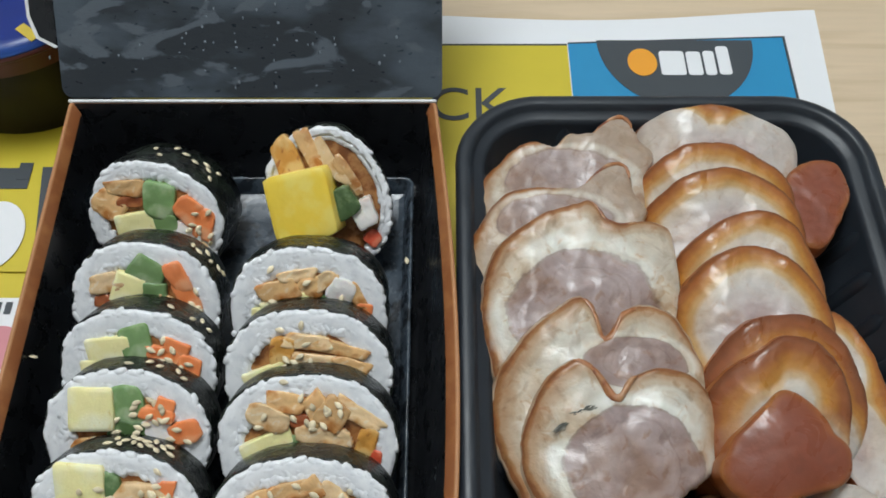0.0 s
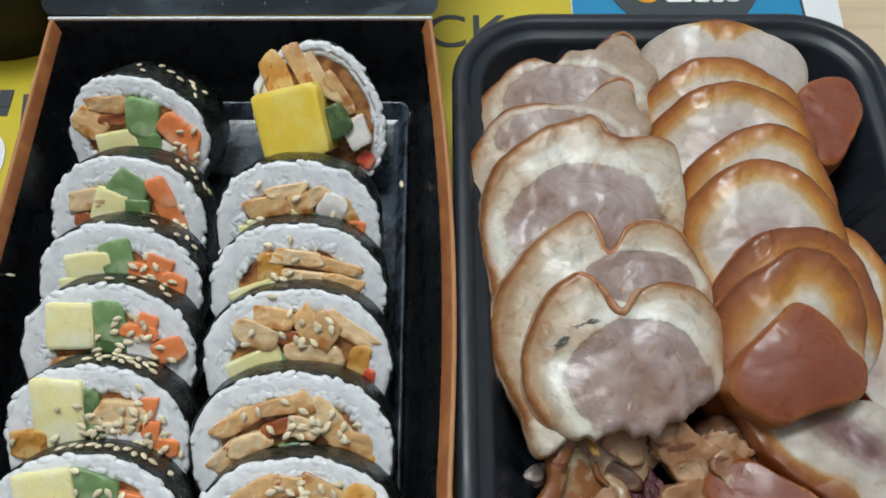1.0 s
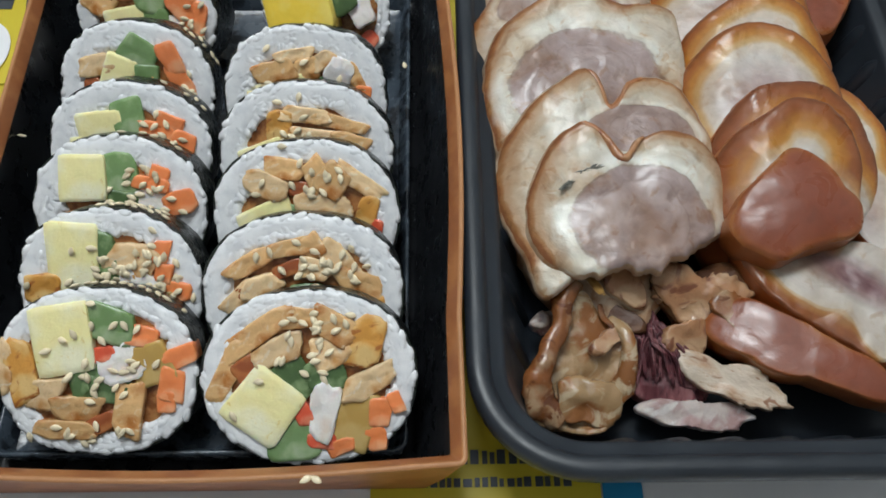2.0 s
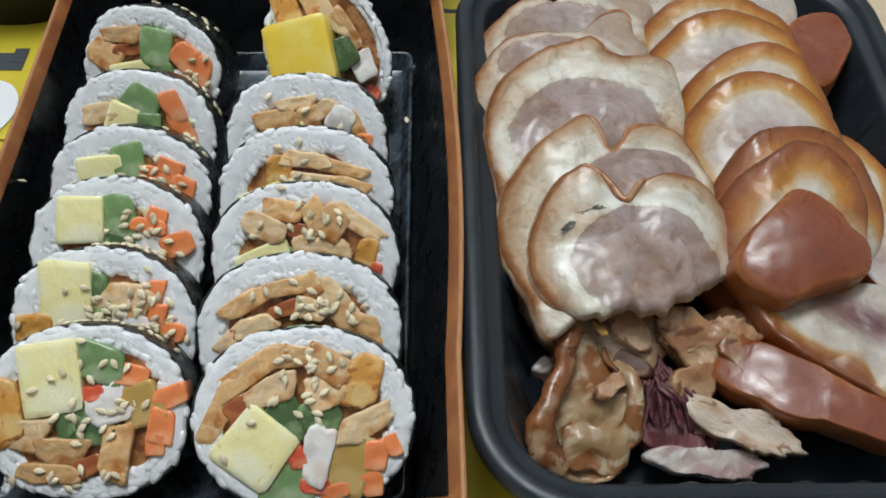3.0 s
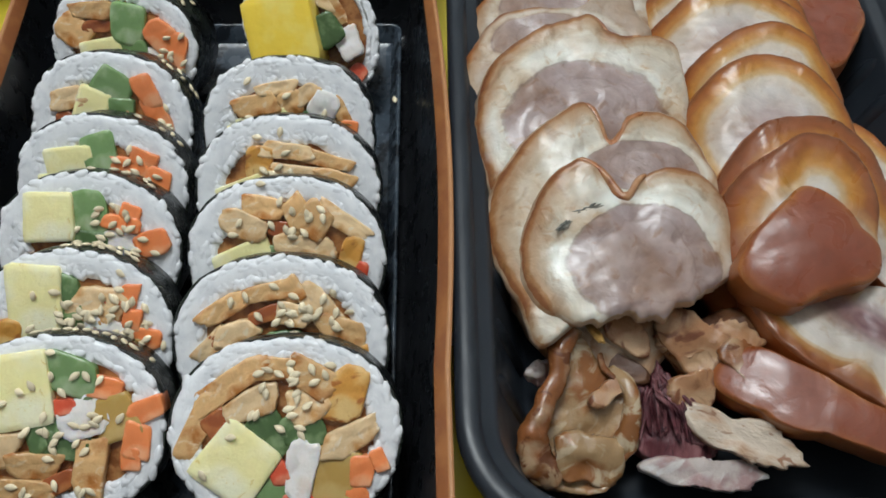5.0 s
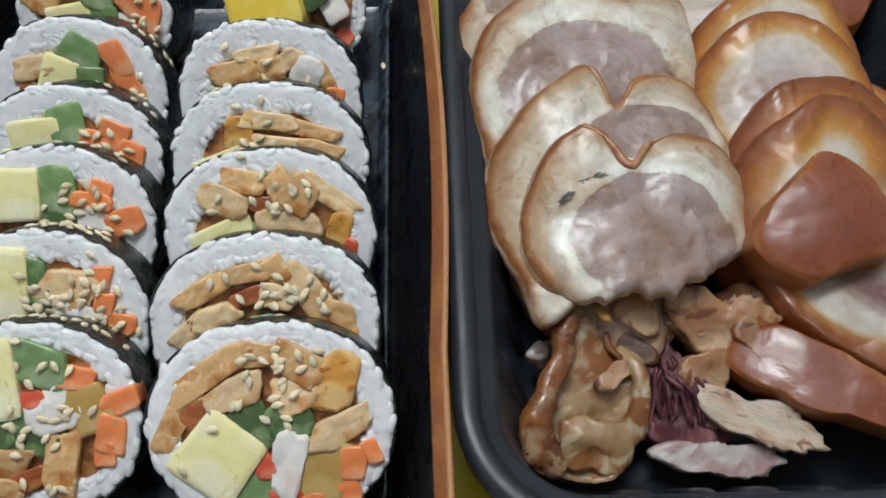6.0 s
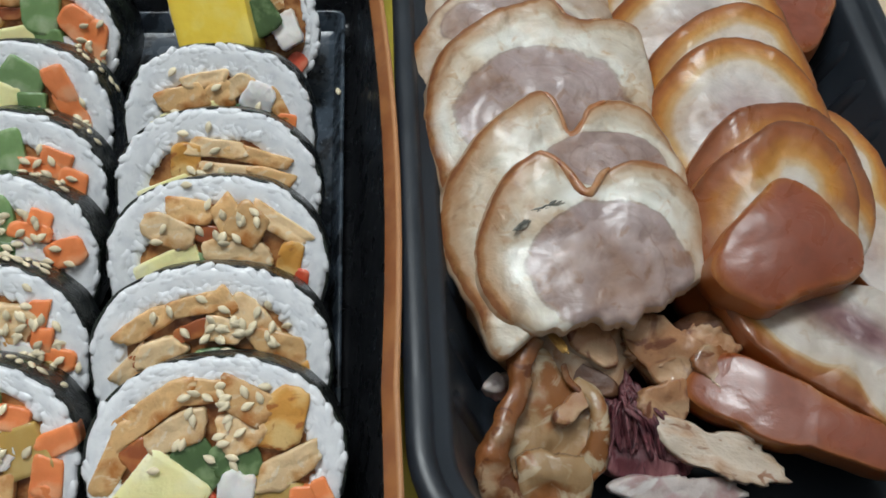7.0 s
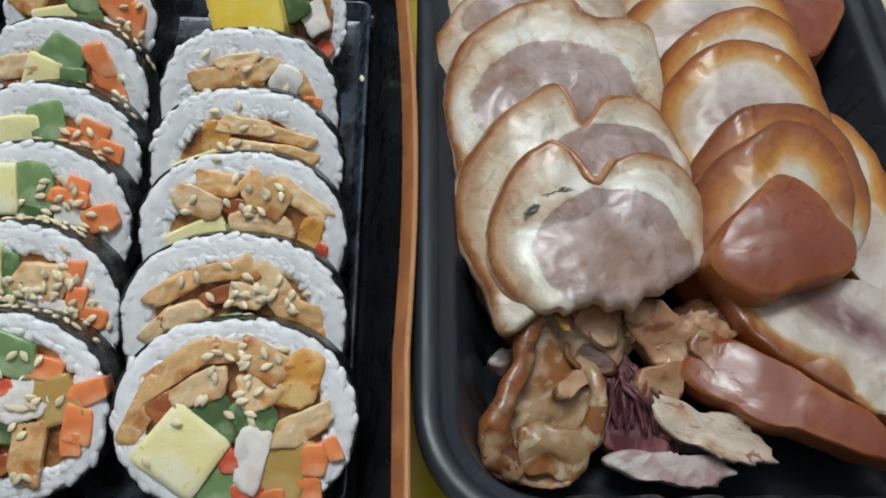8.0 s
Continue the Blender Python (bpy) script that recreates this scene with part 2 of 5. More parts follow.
M_RICE = mat("cooked_rice", (0.84, 0.85, 0.87), 0.26, var=0.03, scale=500, sss=0.05, sss_col=(0.0012, 0.0012, 0.0013), second=(0.74, 0.755, 0.785), second_scale=230, second_lo=0.46, second_hi=0.64, bump=0.0001, bump_scale=420)
M_NORI = mat("nori", (0.011, 0.013, 0.013), 0.28, var=0.4, scale=180, rough_var=0.15, bump=0.0016, bump_scale=240, second=(0.02, 0.027, 0.02), second_scale=120)
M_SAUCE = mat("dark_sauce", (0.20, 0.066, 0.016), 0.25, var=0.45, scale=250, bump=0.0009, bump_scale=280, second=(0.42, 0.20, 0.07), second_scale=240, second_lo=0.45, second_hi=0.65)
M_EGG = mat("egg_strip", (0.93, 0.85, 0.42), 0.42, var=0.06, scale=220, sss=0.15, bump=0.0005, bump_scale=520, second=(0.94, 0.90, 0.64), second_scale=70, second_lo=0.44, second_hi=0.62, third=(0.80, 0.66, 0.24), third_scale=260, third_lo=0.62, third_hi=0.70)
M_EGG2 = mat("egg_block", (0.88, 0.63, 0.07), 0.32, var=0.06, scale=140, sss=0.1, bump=0.0004, bump_scale=260, second=(0.88, 0.70, 0.16), second_scale=90)
M_CUKE = mat("cucumber", (0.20, 0.33, 0.13), 0.22, var=0.25, scale=190, sss=0.2, second=(0.40, 0.50, 0.30), second_scale=130, second_lo=0.47, second_hi=0.68, bump=0.0002, per_object=0.15)
M_CUKE_D = mat("cucumber_skin", (0.085, 0.15, 0.055), 0.25, var=0.35, scale=190, second=(0.24, 0.34, 0.16), second_scale=170, second_lo=0.5, second_hi=0.66, per_object=0.2, bump=0.0003)
M_CARROT = mat("carrot", (0.90, 0.27, 0.09), 0.28, var=0.12, scale=250, sss=0.2, bump=0.0004, bump_scale=420, second=(0.92, 0.42, 0.22), second_scale=130, second_lo=0.48, second_hi=0.64, per_object=0.10)
M_CRAB_R = mat("crab_red", (0.72, 0.10, 0.045), 0.3, var=0.15, scale=250, second=(0.8, 0.24, 0.14), second_scale=200, bump=0.0004)
M_CRAB_W = mat("crab_white", (0.86, 0.82, 0.79), 0.32, var=0.06, scale=300, sss=0.3, bump=0.0006, bump_scale=420, second=(0.80, 0.68, 0.60), second_scale=130, second_lo=0.54, second_hi=0.68)
M_CHICK = mat("grilled_chicken", (0.74, 0.45, 0.20), 0.26, var=0.22, scale=300, sss=0.1, coat=0.25, bump=0.0009, bump_scale=380, second=(0.50, 0.19, 0.045), second_scale=140, second_lo=0.50, second_hi=0.66, third=(0.78, 0.57, 0.34), third_scale=190, third_lo=0.56, third_hi=0.64, per_object=0.16)
M_CHICK_P = mat("pale_chicken", (0.81, 0.58, 0.33), 0.26, var=0.2, scale=300, sss=0.1, coat=0.25, bump=0.0009, bump_scale=380, second=(0.58, 0.28, 0.085), second_scale=150, second_lo=0.52, second_hi=0.68, third=(0.83, 0.68, 0.48), third_scale=190, third_lo=0.56, third_hi=0.64, per_object=0.14)
M_TOFU = mat("fried_tofu", (0.66, 0.31, 0.06), 0.30, var=0.2, scale=170, bump=0.0008, bump_scale=360, second=(0.74, 0.50, 0.20), second_scale=110, third=(0.42, 0.14, 0.03), third_scale=140)
M_RADISH = mat("pickled_radish", (0.52, 0.33, 0.09), 0.2, var=0.12, scale=150, sss=0.3, second=(0.6, 0.42, 0.16), second_scale=90)
M_BURDOCK = mat("burdock", (0.34, 0.09, 0.03), 0.25, var=0.25, scale=240, second=(0.45, 0.16, 0.05), second_scale=180)
M_SEED = mat("sesame", (0.80, 0.69, 0.48), 0.35, var=0.08, scale=600, per_object=0.15, spec=0.5)

BR, OR, CR, WH = (0.20, 0.062, 0.020), (0.44, 0.19, 0.045), (0.56, 0.43, 0.27), (0.66, 0.59, 0.47)
M_FACE_L = meat_mat("pork_knuckle_face", [(0.0, (0.27, 0.10, 0.034)), (0.08, (0.37, 0.18, 0.07)), (0.18, (0.47, 0.32, 0.20)), (0.40, (0.53, 0.43, 0.32)), (0.56, (0.63, 0.595, 0.515)), (1.0, (0.59, 0.55, 0.475))], (0.32, 0.238, 0.228), (0.43, 0.335, 0.315), width=14.0, seam_amount=0.9, core_edge=0.03, core_warp=0.36, vein=0.18, seam_wide=0.17, relief=0.0007, coat=0.20, rough=0.43, warp=3.2, tan=0.4, line=1.0, stain=0.8)
M_FACE_D = meat_mat("pork_brown_face", [(0.0, (0.26, 0.085, 0.02)), (0.12, (0.36, 0.165, 0.055)), (0.30, (0.46, 0.33, 0.22)), (0.6, (0.48, 0.39, 0.31)), (1.0, (0.45, 0.36, 0.29))], (0.32, 0.24, 0.225), (0.43, 0.34, 0.315), width=12.0, core_warp=0.5, vein=0.22, relief=0.0007, coat=0.2, rough=0.43, warp=2.8, line=0.9, seam_amount=0.5, stain=0.5)
M_FACE_R = meat_mat("pork_belly_face", [(0.0, (0.23, 0.070, 0.018)), (0.14, (0.36, 0.12, 0.022)), (0.36, (0.50, 0.225, 0.042)), (0.52, (0.54, 0.34, 0.14)), (0.70, (0.60, 0.525, 0.44)), (1.0, (0.58, 0.53, 0.49))], (0.38, 0.285, 0.27), (0.52, 0.435, 0.415), warp=1.5, width=13.0, core_edge=0.5, core_warp=0.5, relief=0.0006, vein=0.2, tan=0.25, coat=0.25, rough=0.42, stain=0.45)
M_FACE_B = meat_mat("pork_skin_face", [(0.0, (0.20, 0.058, 0.018)), (0.22, (0.29, 0.090, 0.026)), (0.40, (0.40, 0.155, 0.028)), (0.56, (0.48, 0.22, 0.045)), (0.72, (0.50, 0.34, 0.18)), (0.86, (0.53, 0.46, 0.38)), (1.0, (0.50, 0.45, 0.40))], (0.36, 0.27, 0.25), (0.48, 0.39, 0.36), warp=1.6, width=17.0, core_edge=0.5, core_warp=0.5, relief=0.0005, vein=0.18, tan=0.2, coat=0.25, rough=0.40, stain=0.4)
M_FACE_S = meat_mat("pork_streaked_face", [(0.0, (0.18, 0.05, 0.012)), (0.22, (0.26, 0.08, 0.015)), (0.44, (0.36, 0.16, 0.038)), (0.56, (0.47, 0.34, 0.20)), (0.66, (0.52, 0.465, 0.395)), (1.0, (0.50, 0.45, 0.40))], (0.13, 0.05, 0.056), (0.26, 0.15, 0.148), warp=1.4, width=14.0, core_edge=0.5, core_warp=0.2, relief=0.0005, vein=0.15, tan=0.25, stain=0.5, coat=0.2, rough=0.42)
M_RIND = mat("pork_rind", (0.31, 0.088, 0.022), 0.36, var=0.18, scale=60, rough_var=0.08, coat=0.2, sss=0.1, sss_col=(0.0012, 0.0005, 0.0003), second=(0.40, 0.15, 0.032), second_scale=45, second_lo=0.5, second_hi=0.75, bump=0.0003, bump_scale=260)
M_RIND_P = mat("pork_rind_pale", (0.44, 0.29, 0.18), 0.38, var=0.2, scale=90, coat=0.2, sss=0.1, second=(0.54, 0.44, 0.33), second_scale=70, second_lo=0.45, second_hi=0.62, third=(0.34, 0.16, 0.065), third_scale=60, third_lo=0.50, third_hi=0.60, bump=0.0006, bump_scale=220)
M_GEL = mat("pork_gelatin", (0.25, 0.088, 0.026), 0.22, var=0.4, scale=150, coat=0.5, sss=0.2, second=(0.38, 0.245, 0.14), second_scale=80, second_lo=0.46, second_hi=0.58, third=(0.15, 0.048, 0.016), third_scale=90, third_lo=0.57, third_hi=0.63, bump=0.0013, bump_scale=280)
M_LEAN = mat("pork_lean", (0.38, 0.185, 0.085), 0.32, var=0.3, scale=160, sss=0.15, coat=0.3, second=(0.48, 0.305, 0.175), second_scale=90, second_lo=0.47, second_hi=0.6, third=(0.18, 0.06, 0.025), third_scale=100, third_lo=0.52, third_hi=0.61, bump=0.0014, bump_scale=300)
M_BLOOD = mat("dark_lean", (0.11, 0.027, 0.034), 0.40, var=0.45, scale=300, stretch=(1, 0.35, 1), second=(0.24, 0.095, 0.10), second_scale=260, second_lo=0.5, second_hi=0.65, third=(0.05, 0.012, 0.018), third_scale=200, bump=0.0018, bump_scale=420)
M_FATWHITE = mat("pork_fat", (0.50, 0.43, 0.40), 0.34, var=0.12, scale=150, sss=0.2, coat=0.3, second=(0.36, 0.22, 0.21), second_scale=120, third=(0.60, 0.56, 0.54), third_scale=90, bump=0.0012, bump_scale=240)
M_RIND_G = meat_mat("pork_rind_glazed", [(0.0, (0.36, 0.13, 0.032)), (0.12, (0.30, 0.092, 0.030)), (0.35, (0.26, 0.074, 0.036)), (1.0, (0.255, 0.076, 0.044))], (0.24, 0.06, 0.03), (0.24, 0.06, 0.03), warp=2.0, rough=0.36, vein=0.15, width=9.0, relief=0.0003, coat=0.25, stain=0.45, tan=0.6)
M_SKIN = mat("pork_skin_edge", (0.36, 0.135, 0.042), 0.30, var=0.3, scale=120, coat=0.4, sss=0.1, second=(0.50, 0.31, 0.165), second_scale=80, second_lo=0.46, second_hi=0.62, third=(0.22, 0.06, 0.02), third_scale=110, bump=0.0008, bump_scale=300)
M_DARKSKIN = mat("dark_pork_skin", (0.085, 0.032, 0.014), 0.45, var=0.4, scale=150, second=(0.16, 0.07, 0.03), second_scale=120, bump=0.0008)
M_CHIP = mat("pale_pork_flesh", (0.56, 0.46, 0.36), 0.32, var=0.14, scale=160, sss=0.15, coat=0.3, second=(0.46, 0.29, 0.18), second_scale=90, second_lo=0.5, second_hi=0.66, third=(0.30, 0.15, 0.085), third_scale=140, third_lo=0.58, third_hi=0.66, stretch=(1, 2, 1), bump=0.0013, bump_scale=220)
M_MEMBRANE = mat("pork_membrane", (0.36, 0.225, 0.11), 0.24, var=0.3, scale=140, coat=0.4, sss=0.2, second=(0.27, 0.105, 0.032), second_scale=75, second_lo=0.48, second_hi=0.58, third=(0.48, 0.37, 0.24), third_scale=95, third_lo=0.53, third_hi=0.61, bump=0.0011, bump_scale=240)
# dark grey standing for the shade inside small hollows
M_CAVITY = mat("hollow_shade_grey", (0.10, 0.098, 0.082), 0.5, var=0.4, scale=500, second=(0.30, 0.28, 0.23), second_scale=260)
M_BONE = mat("amber_bone", (0.42, 0.24, 0.07), 0.3, var=0.25, scale=200)


def stain_mat():
    """Black card with dark greasy wet patches; its grey-blue sheen is painted into the colours."""
    m = mat("greasy_black_card_sheen", (0.060, 0.078, 0.098), 0.36, var=0.12, scale=400, rough_var=0.1, second=(0.018, 0.024, 0.031), second_scale=24, second_lo=0.42, second_hi=0.54, third=(0.082, 0.100, 0.120), third_scale=42, third_lo=0.56, third_hi=0.61, stretch=(0.7, 1.4, 1), bump=0.0004, bump_scale=260)
    return m


M_LID = stain_mat()
# opaque grey droplets, their glint painted in as a lighter base
M_WATER = mat("droplet_glint", (0.20, 0.23, 0.26), 0.06, var=0.1, scale=100)


# ---- mesh helpers ----
def mesh_of(name, verts, faces, smooth=True, attrs=None):
    me = bpy.data.meshes.new(name)
    me.from_pydata([tuple(v) for v in verts], [], faces)
    if smooth:
        me.polygons.foreach_set("use_smooth", [True] * len(me.polygons))
    for key, values in (attrs or {}).items():
        a = me.attributes.new(key, "FLOAT", "POINT")
        a.data.foreach_set("value", [float(v) for v in values])
    me.validate()
    me.update()
    return me


def part(name, me, material, parent, label="", m=None):
    ob = new(name, me)
    if material and not me.materials:
        me.materials.append(material)
    if parent:
        ob.parent = parent
    if m:
        ob.matrix_basis = m
    if label:
        ob["label"] = label
    return ob


def thing(name, label, category, m=None, group="", kind="", me=None, material=None):
    ob = new(name, me)
    if me and material:
        me.materials.append(material)
    if m:
        ob.matrix_basis = m
    return tagged(ob, label, category, group, kind)


def rings_mesh(name, rings, close_first=False, close_last=False, smooth=True, attrs=None):
    """Skin over closed rings of equal length."""
    n = len(rings[0])
    verts = [p for r in rings for p in r]
    faces = []
    for k in range(len(rings) - 1):
        for i in range(n):
            j = (i + 1) % n
            faces.append((k * n + i, k * n + j, (k + 1) * n + j, (k + 1) * n + i))
    if close_first:
        faces.append(tuple(reversed(range(n))))
    if close_last:
        faces.append(tuple((len(rings) - 1) * n + i for i in range(n)))
    return mesh_of(name, verts, faces, smooth, attrs)


def nz(x, y, z, s):
    return noise.noise(Vector((x * s, y * s, z * s)))


def box_mesh(name, sx, sy, sz, bevel=0.001, segments=2):
    bm = bmesh.new()
    bmesh.ops.create_cube(bm, size=1.0)
    for v in bm.verts:
        v.co = Vector((v.co.x * sx, v.co.y * sy, v.co.z * sz))
    bmesh.ops.bevel(bm, geom=list(bm.edges), offset=bevel, segments=segments, affect="EDGES", profile=0.5)
    me = bpy.data.meshes.new(name)
    bm.to_mesh(me)
    bm.free()
    return me


def flat_mesh(name, pts, z=0.0, thick=0.0003):
    """A thin printed patch with a real edge."""
    n = len(pts)
    verts = [(x, y, z) for x, y in pts] + [(x, y, z + thick) for x, y in pts]
    faces = [tuple(reversed(range(n))), tuple(range(n, 2 * n))]
    faces += [(i, (i + 1) % n, n + (i + 1) % n, n + i) for i in range(n)]
    return mesh_of(name, verts, faces, smooth=False)


def rrect(x0, x1, y0, y1, r, inset=0.0, per=10, side=10):
    """Points of a rounded rectangle, always the same count, anticlockwise from the right side's foot."""
    x0, x1, y0, y1 = x0 + inset, x1 - inset, y0 + inset, y1 - inset
    r = max(0.0006, r - inset)
    pts = []
    corners = [(x1 - r, y0 + r, -90), (x1 - r, y1 - r, 0), (x0 + r, y1 - r, 90), (x0 + r, y0 + r, 180)]
    for k, (cx, cy, a0) in enumerate(corners):
        for i in range(per + 1):
            a = radians(a0 + 90 * i / per)
            pts.append((cx + r * math.cos(a), cy + r * math.sin(a)))
        nx, ny, na = corners[(k + 1) % 4]
        ax, ay = pts[-1]
        bx, by = nx + r * math.cos(radians(na)), ny + r * math.sin(radians(na))
        for i in range(1, side):
            pts.append((ax + (bx - ax) * i / side, ay + (by - ay) * i / side))
    return pts


# ---- the room: table, floor, walls, ceiling ----
thing("floor", "brown wooden room floor", "floor", pose(0, 0.4, -0.77), kind="structure", me=box_mesh("floor", 4.4, 4.4, 0.06), material=M_FLOOR)
thing("ceiling", "white painted ceiling", "ceiling", pose(0, 0.4, 1.75), kind="structure", me=box_mesh("ceiling", 4.4, 4.4, 0.06), material=M_CEIL)
for nm, x, y, sx, sy in (("wall_north", 0, 2.55, 4.4, 0.1), ("wall_south", 0, -1.75, 4.4, 0.1), ("wall_east", 2.15, 0.4, 0.1, 4.2), ("wall_west", -2.15, 0.4, 0.1, 4.2)):
    thing(nm, "plain off-white painted wall", "wall", pose(x, y, 0.49), kind="structure", me=box_mesh(nm, sx, sy, 2.46), material=M_WALL)
lamp = thing("ceiling_lamp", "white square ceiling lamp", "lamp", pose(-0.18, 0.42, 1.70))
part("lamp_housing", box_mesh("lamp_housing", 0.66, 0.66, 0.05, 0.01), M_CEIL, lamp)

table = thing("dining_table", "pale wood table with fine straight grain", "table")
part("tabletop", box_mesh("tabletop", 1.3, 0.9, 0.03, 0.004), M_WOOD, table, m=pose(0.0, 0.28, -0.015))
leg_me = box_mesh("leg", 0.05, 0.05, 0.71, 0.003)
for x in (-0.58, 0.58):
    for y in (-0.11, 0.67):
        part("leg", leg_me, M_WOOD, table, m=pose(x, y, -0.385))


# ---- flyer on the table ----
flyer = thing("flyer", "colour printed advertising flyer lying on the table", "flyer")
top = [(0.1745 - 0.3945 * k / 24, 0.3185 + 0.0030 * math.sin(k * 0.42 + 2.1) - 0.0012 * k / 6) for k in range(25)]
sheet = [(0.150, -0.060), (0.158, 0.06), (0.170, 0.256)] + top + [(-0.220, -0.060)]
part("sheet", flat_mesh("sheet", sheet, 0.0005, 0.0004), M_PAPER, flyer)


def patch(pts, material, name, z=0.0012, label=""):
    return part(name, flat_mesh(name, pts, z, 0.0002), material, flyer, label)


def rect(x0, x1, y0, y1):
    return [(x0, y0), (x1, y0), (x1, y1), (x0, y1)]


def disc(cx, cy, rx, ry, n=40, a0=0.0, a1=360.0):
    return [(cx + rx * math.cos(radians(a0 + (a1 - a0) * i / n)), cy + ry * math.sin(radians(a0 + (a1 - a0) * i / n))) for i in range(n + (a1 - a0 < 359))]


patch(rect(-0.20, 0.0565, 0.09, 0.2975), M_YELLOW, "yellow_field")
patch(rect(-0.20, 0.0565, 0.2976, 0.2986), M_DARK, "rule")
patch([(0.0570, 0.09), (0.150, 0.09), (0.1555, 0.3025), (0.0570, 0.2985)], M_BLUE, "blue_field")
patch([(0.150, 0.09), (0.1512, 0.09), (0.1567, 0.3034), (0.0570, 0.2994), (0.0570, 0.2986), (0.1556, 0.3026)], M_DARK, "rule", 0.0013)
patch(disc(0.1055, 0.3005, 0.0355, 0.040, 40, 180, 360), M_DARK, "dark_half_disc", 0.0015)
# a plain mark in orange and white on the dark half disc
patch(disc(0.0895, 0.2868, 0.0066, 0.0082), M_ORANGE, "orange_mark", 0.0018)
for x, w, y0, y1 in ((0.1030, 0.0112, 0.2790, 0.2935), (0.1128, 0.0066, 0.2790, 0.2932), (0.1197, 0.0050, 0.2790, 0.2936), (0.1262, 0.0056, 0.2793, 0.2965)):
    patch(rrect(x - w / 2, x + w / 2, y0, y1, 0.0015, 0, 4, 2), M_PAPER, "white_mark", 0.0018)


def lettering(body, x, y, size, material, z=0.0016, rz=0.0):
    cu = bpy.data.curves.new("lettering", "FONT")
    cu.body, cu.size, cu.extrude = body, size, 0.0001
    cu.materials.append(material)
    ob = new("lettering", cu)
    ob.parent = flyer
    ob.matrix_basis = pose(x, y, z, 0, 0, rz)
    return ob


lettering("CK", -0.0065, 0.2535, 0.0265, M_DARK)
# large partly hidden characters as plain shapes beside the box
patch(rect(-0.195, -0.170, 0.2170, 0.2275), M_DARK, "dark_bar", 0.0016)
patch(rect(-0.1755, -0.1700, 0.2215, 0.2300), M_DARK, "dark_bar", 0.0019)
patch([(-0.1660, 0.2280), (-0.1600, 0.2280), (-0.1520, 0.1740), (-0.1580, 0.1740)], M_DARK, "dark_bar", 0.0016)
patch(disc(-0.178, 0.194, 0.0125, 0.0165), M_PAPER, "white_disc", 0.0019)
patch(disc(-0.181, 0.194, 0.005, 0.0075), M_YELLOW, "yellow_disc", 0.0023)
patch(rect(-0.200, -0.160, 0.1772, 0.1792), M_YELLOW, "yellow_bar", 0.0023)
patch(rect(-0.20, -0.13, 0.09, 0.1655), M_PAPER, "white_field", 0.0026)
for k in range(4):
    patch(rect(-0.176 + 0.004 * k, -0.1735 + 0.004 * k, 0.1585, 0.1635), M_DARK, "dark_bar", 0.0030)
patch(disc(-0.163, 0.1445, 0.010, 0.009), M_PINK, "pink_disc", 0.0030)
# the near edge of the flyer, in front of the box and tray
patch(rect(-0.20, -0.0225, 0.028, 0.035), M_LILAC, "lilac_bar")
patch(rect(-0.0225, 0.0440, -0.03, 0.085), M_YELLOW, "yellow_field", 0.0014)
patch(rect(0.0445, 0.0560, -0.03, 0.085), M_BLUE, "blue_field", 0.0014)
random.seed(4)
for row, (yy, hh) in enumerate(((0.0300, 0.0045), (0.0232, 0.0030))):
    x = -0.012 if row else 0.002
    while x < 0.036:
        w = random.uniform(0.0012, 0.0026)
        patch(rect(x, x + w, yy, yy + hh * random.uniform(0.75, 1)), M_DARK, "print_bar", 0.0017)
        x += w + random.uniform(0.0005, 0.0012)

# ---- black and orange card box ----
lunch_box = thing("food_box", "open orange card takeaway box with black inside", "box")


def box_ring(inset, z):
    out = []
    for x, y in rrect(-0.1405, 0.0005, 0.0160, 0.2280, 0.0025, inset, 3, 16):
        s = min(1.0, max(0.0, (y - 0.016) / 0.212))
        lift = z / 0.043
        if x > -0.02:
            x += (0.0062 * math.sin(math.pi * min(1, (1 - s) * 1.25 + 0.0) * 0.8) - 0.003 * s) * lift
        if x < -0.12:
            x += 0.0035 * math.sin(math.pi * (1 - s) * 0.5) * lift
        if s < 0.06:
            u = (x + 0.14) / 0.14
            y -= 0.0035 * math.sin(math.pi * min(1, max(0, u))) * lift
        out.append((x, y, z))
    return out


part("outer_wall", rings_mesh("outer_wall", [box_ring(0.0075, 0.0012), box_ring(0.0070, 0.0022), box_ring(0.0035, 0.022), box_ring(0.0, 0.0428)], close_first=True), M_KRAFT, lunch_box)
part("rim", rings_mesh("rim", [box_ring(0.0, 0.0428), box_ring(0.0003, 0.0433), box_ring(0.0012, 0.0433), box_ring(0.0015, 0.0428)]), M_KRAFT_EDGE, lunch_box, "pale cut card edge")
BACK = range(22, 40)  # ring points along the hinge, where the card has no fold
fold_rings = [box_ring(0.0015, 0.0428), box_ring(0.0038, 0.0402), box_ring(0.0040, 0.0396)]
count = len(fold_rings[0])
fold_faces = [(k * count + i, k * count + (i + 1) % count, (k + 1) * count + (i + 1) % count, (k + 1) * count + i) for k in range(2) for i in range(count) if not (i in BACK and i + 1 in BACK)]
part("rim_fold", mesh_of("rim_fold", [p for r in fold_rings for p in r], fold_faces), M_KRAFT, lunch_box)
liner_top = [a if i in BACK else b for i, (a, b) in enumerate(zip(box_ring(0.0015, 0.0430), box_ring(0.0040, 0.0396)))]
part("liner", rings_mesh("liner", [liner_top, box_ring(0.0075, 0.02), box_ring(0.0100, 0.0045), box_ring(0.0115, 0.0034)], close_last=True), M_LINER, lunch_box, "glossy black inside of the box")

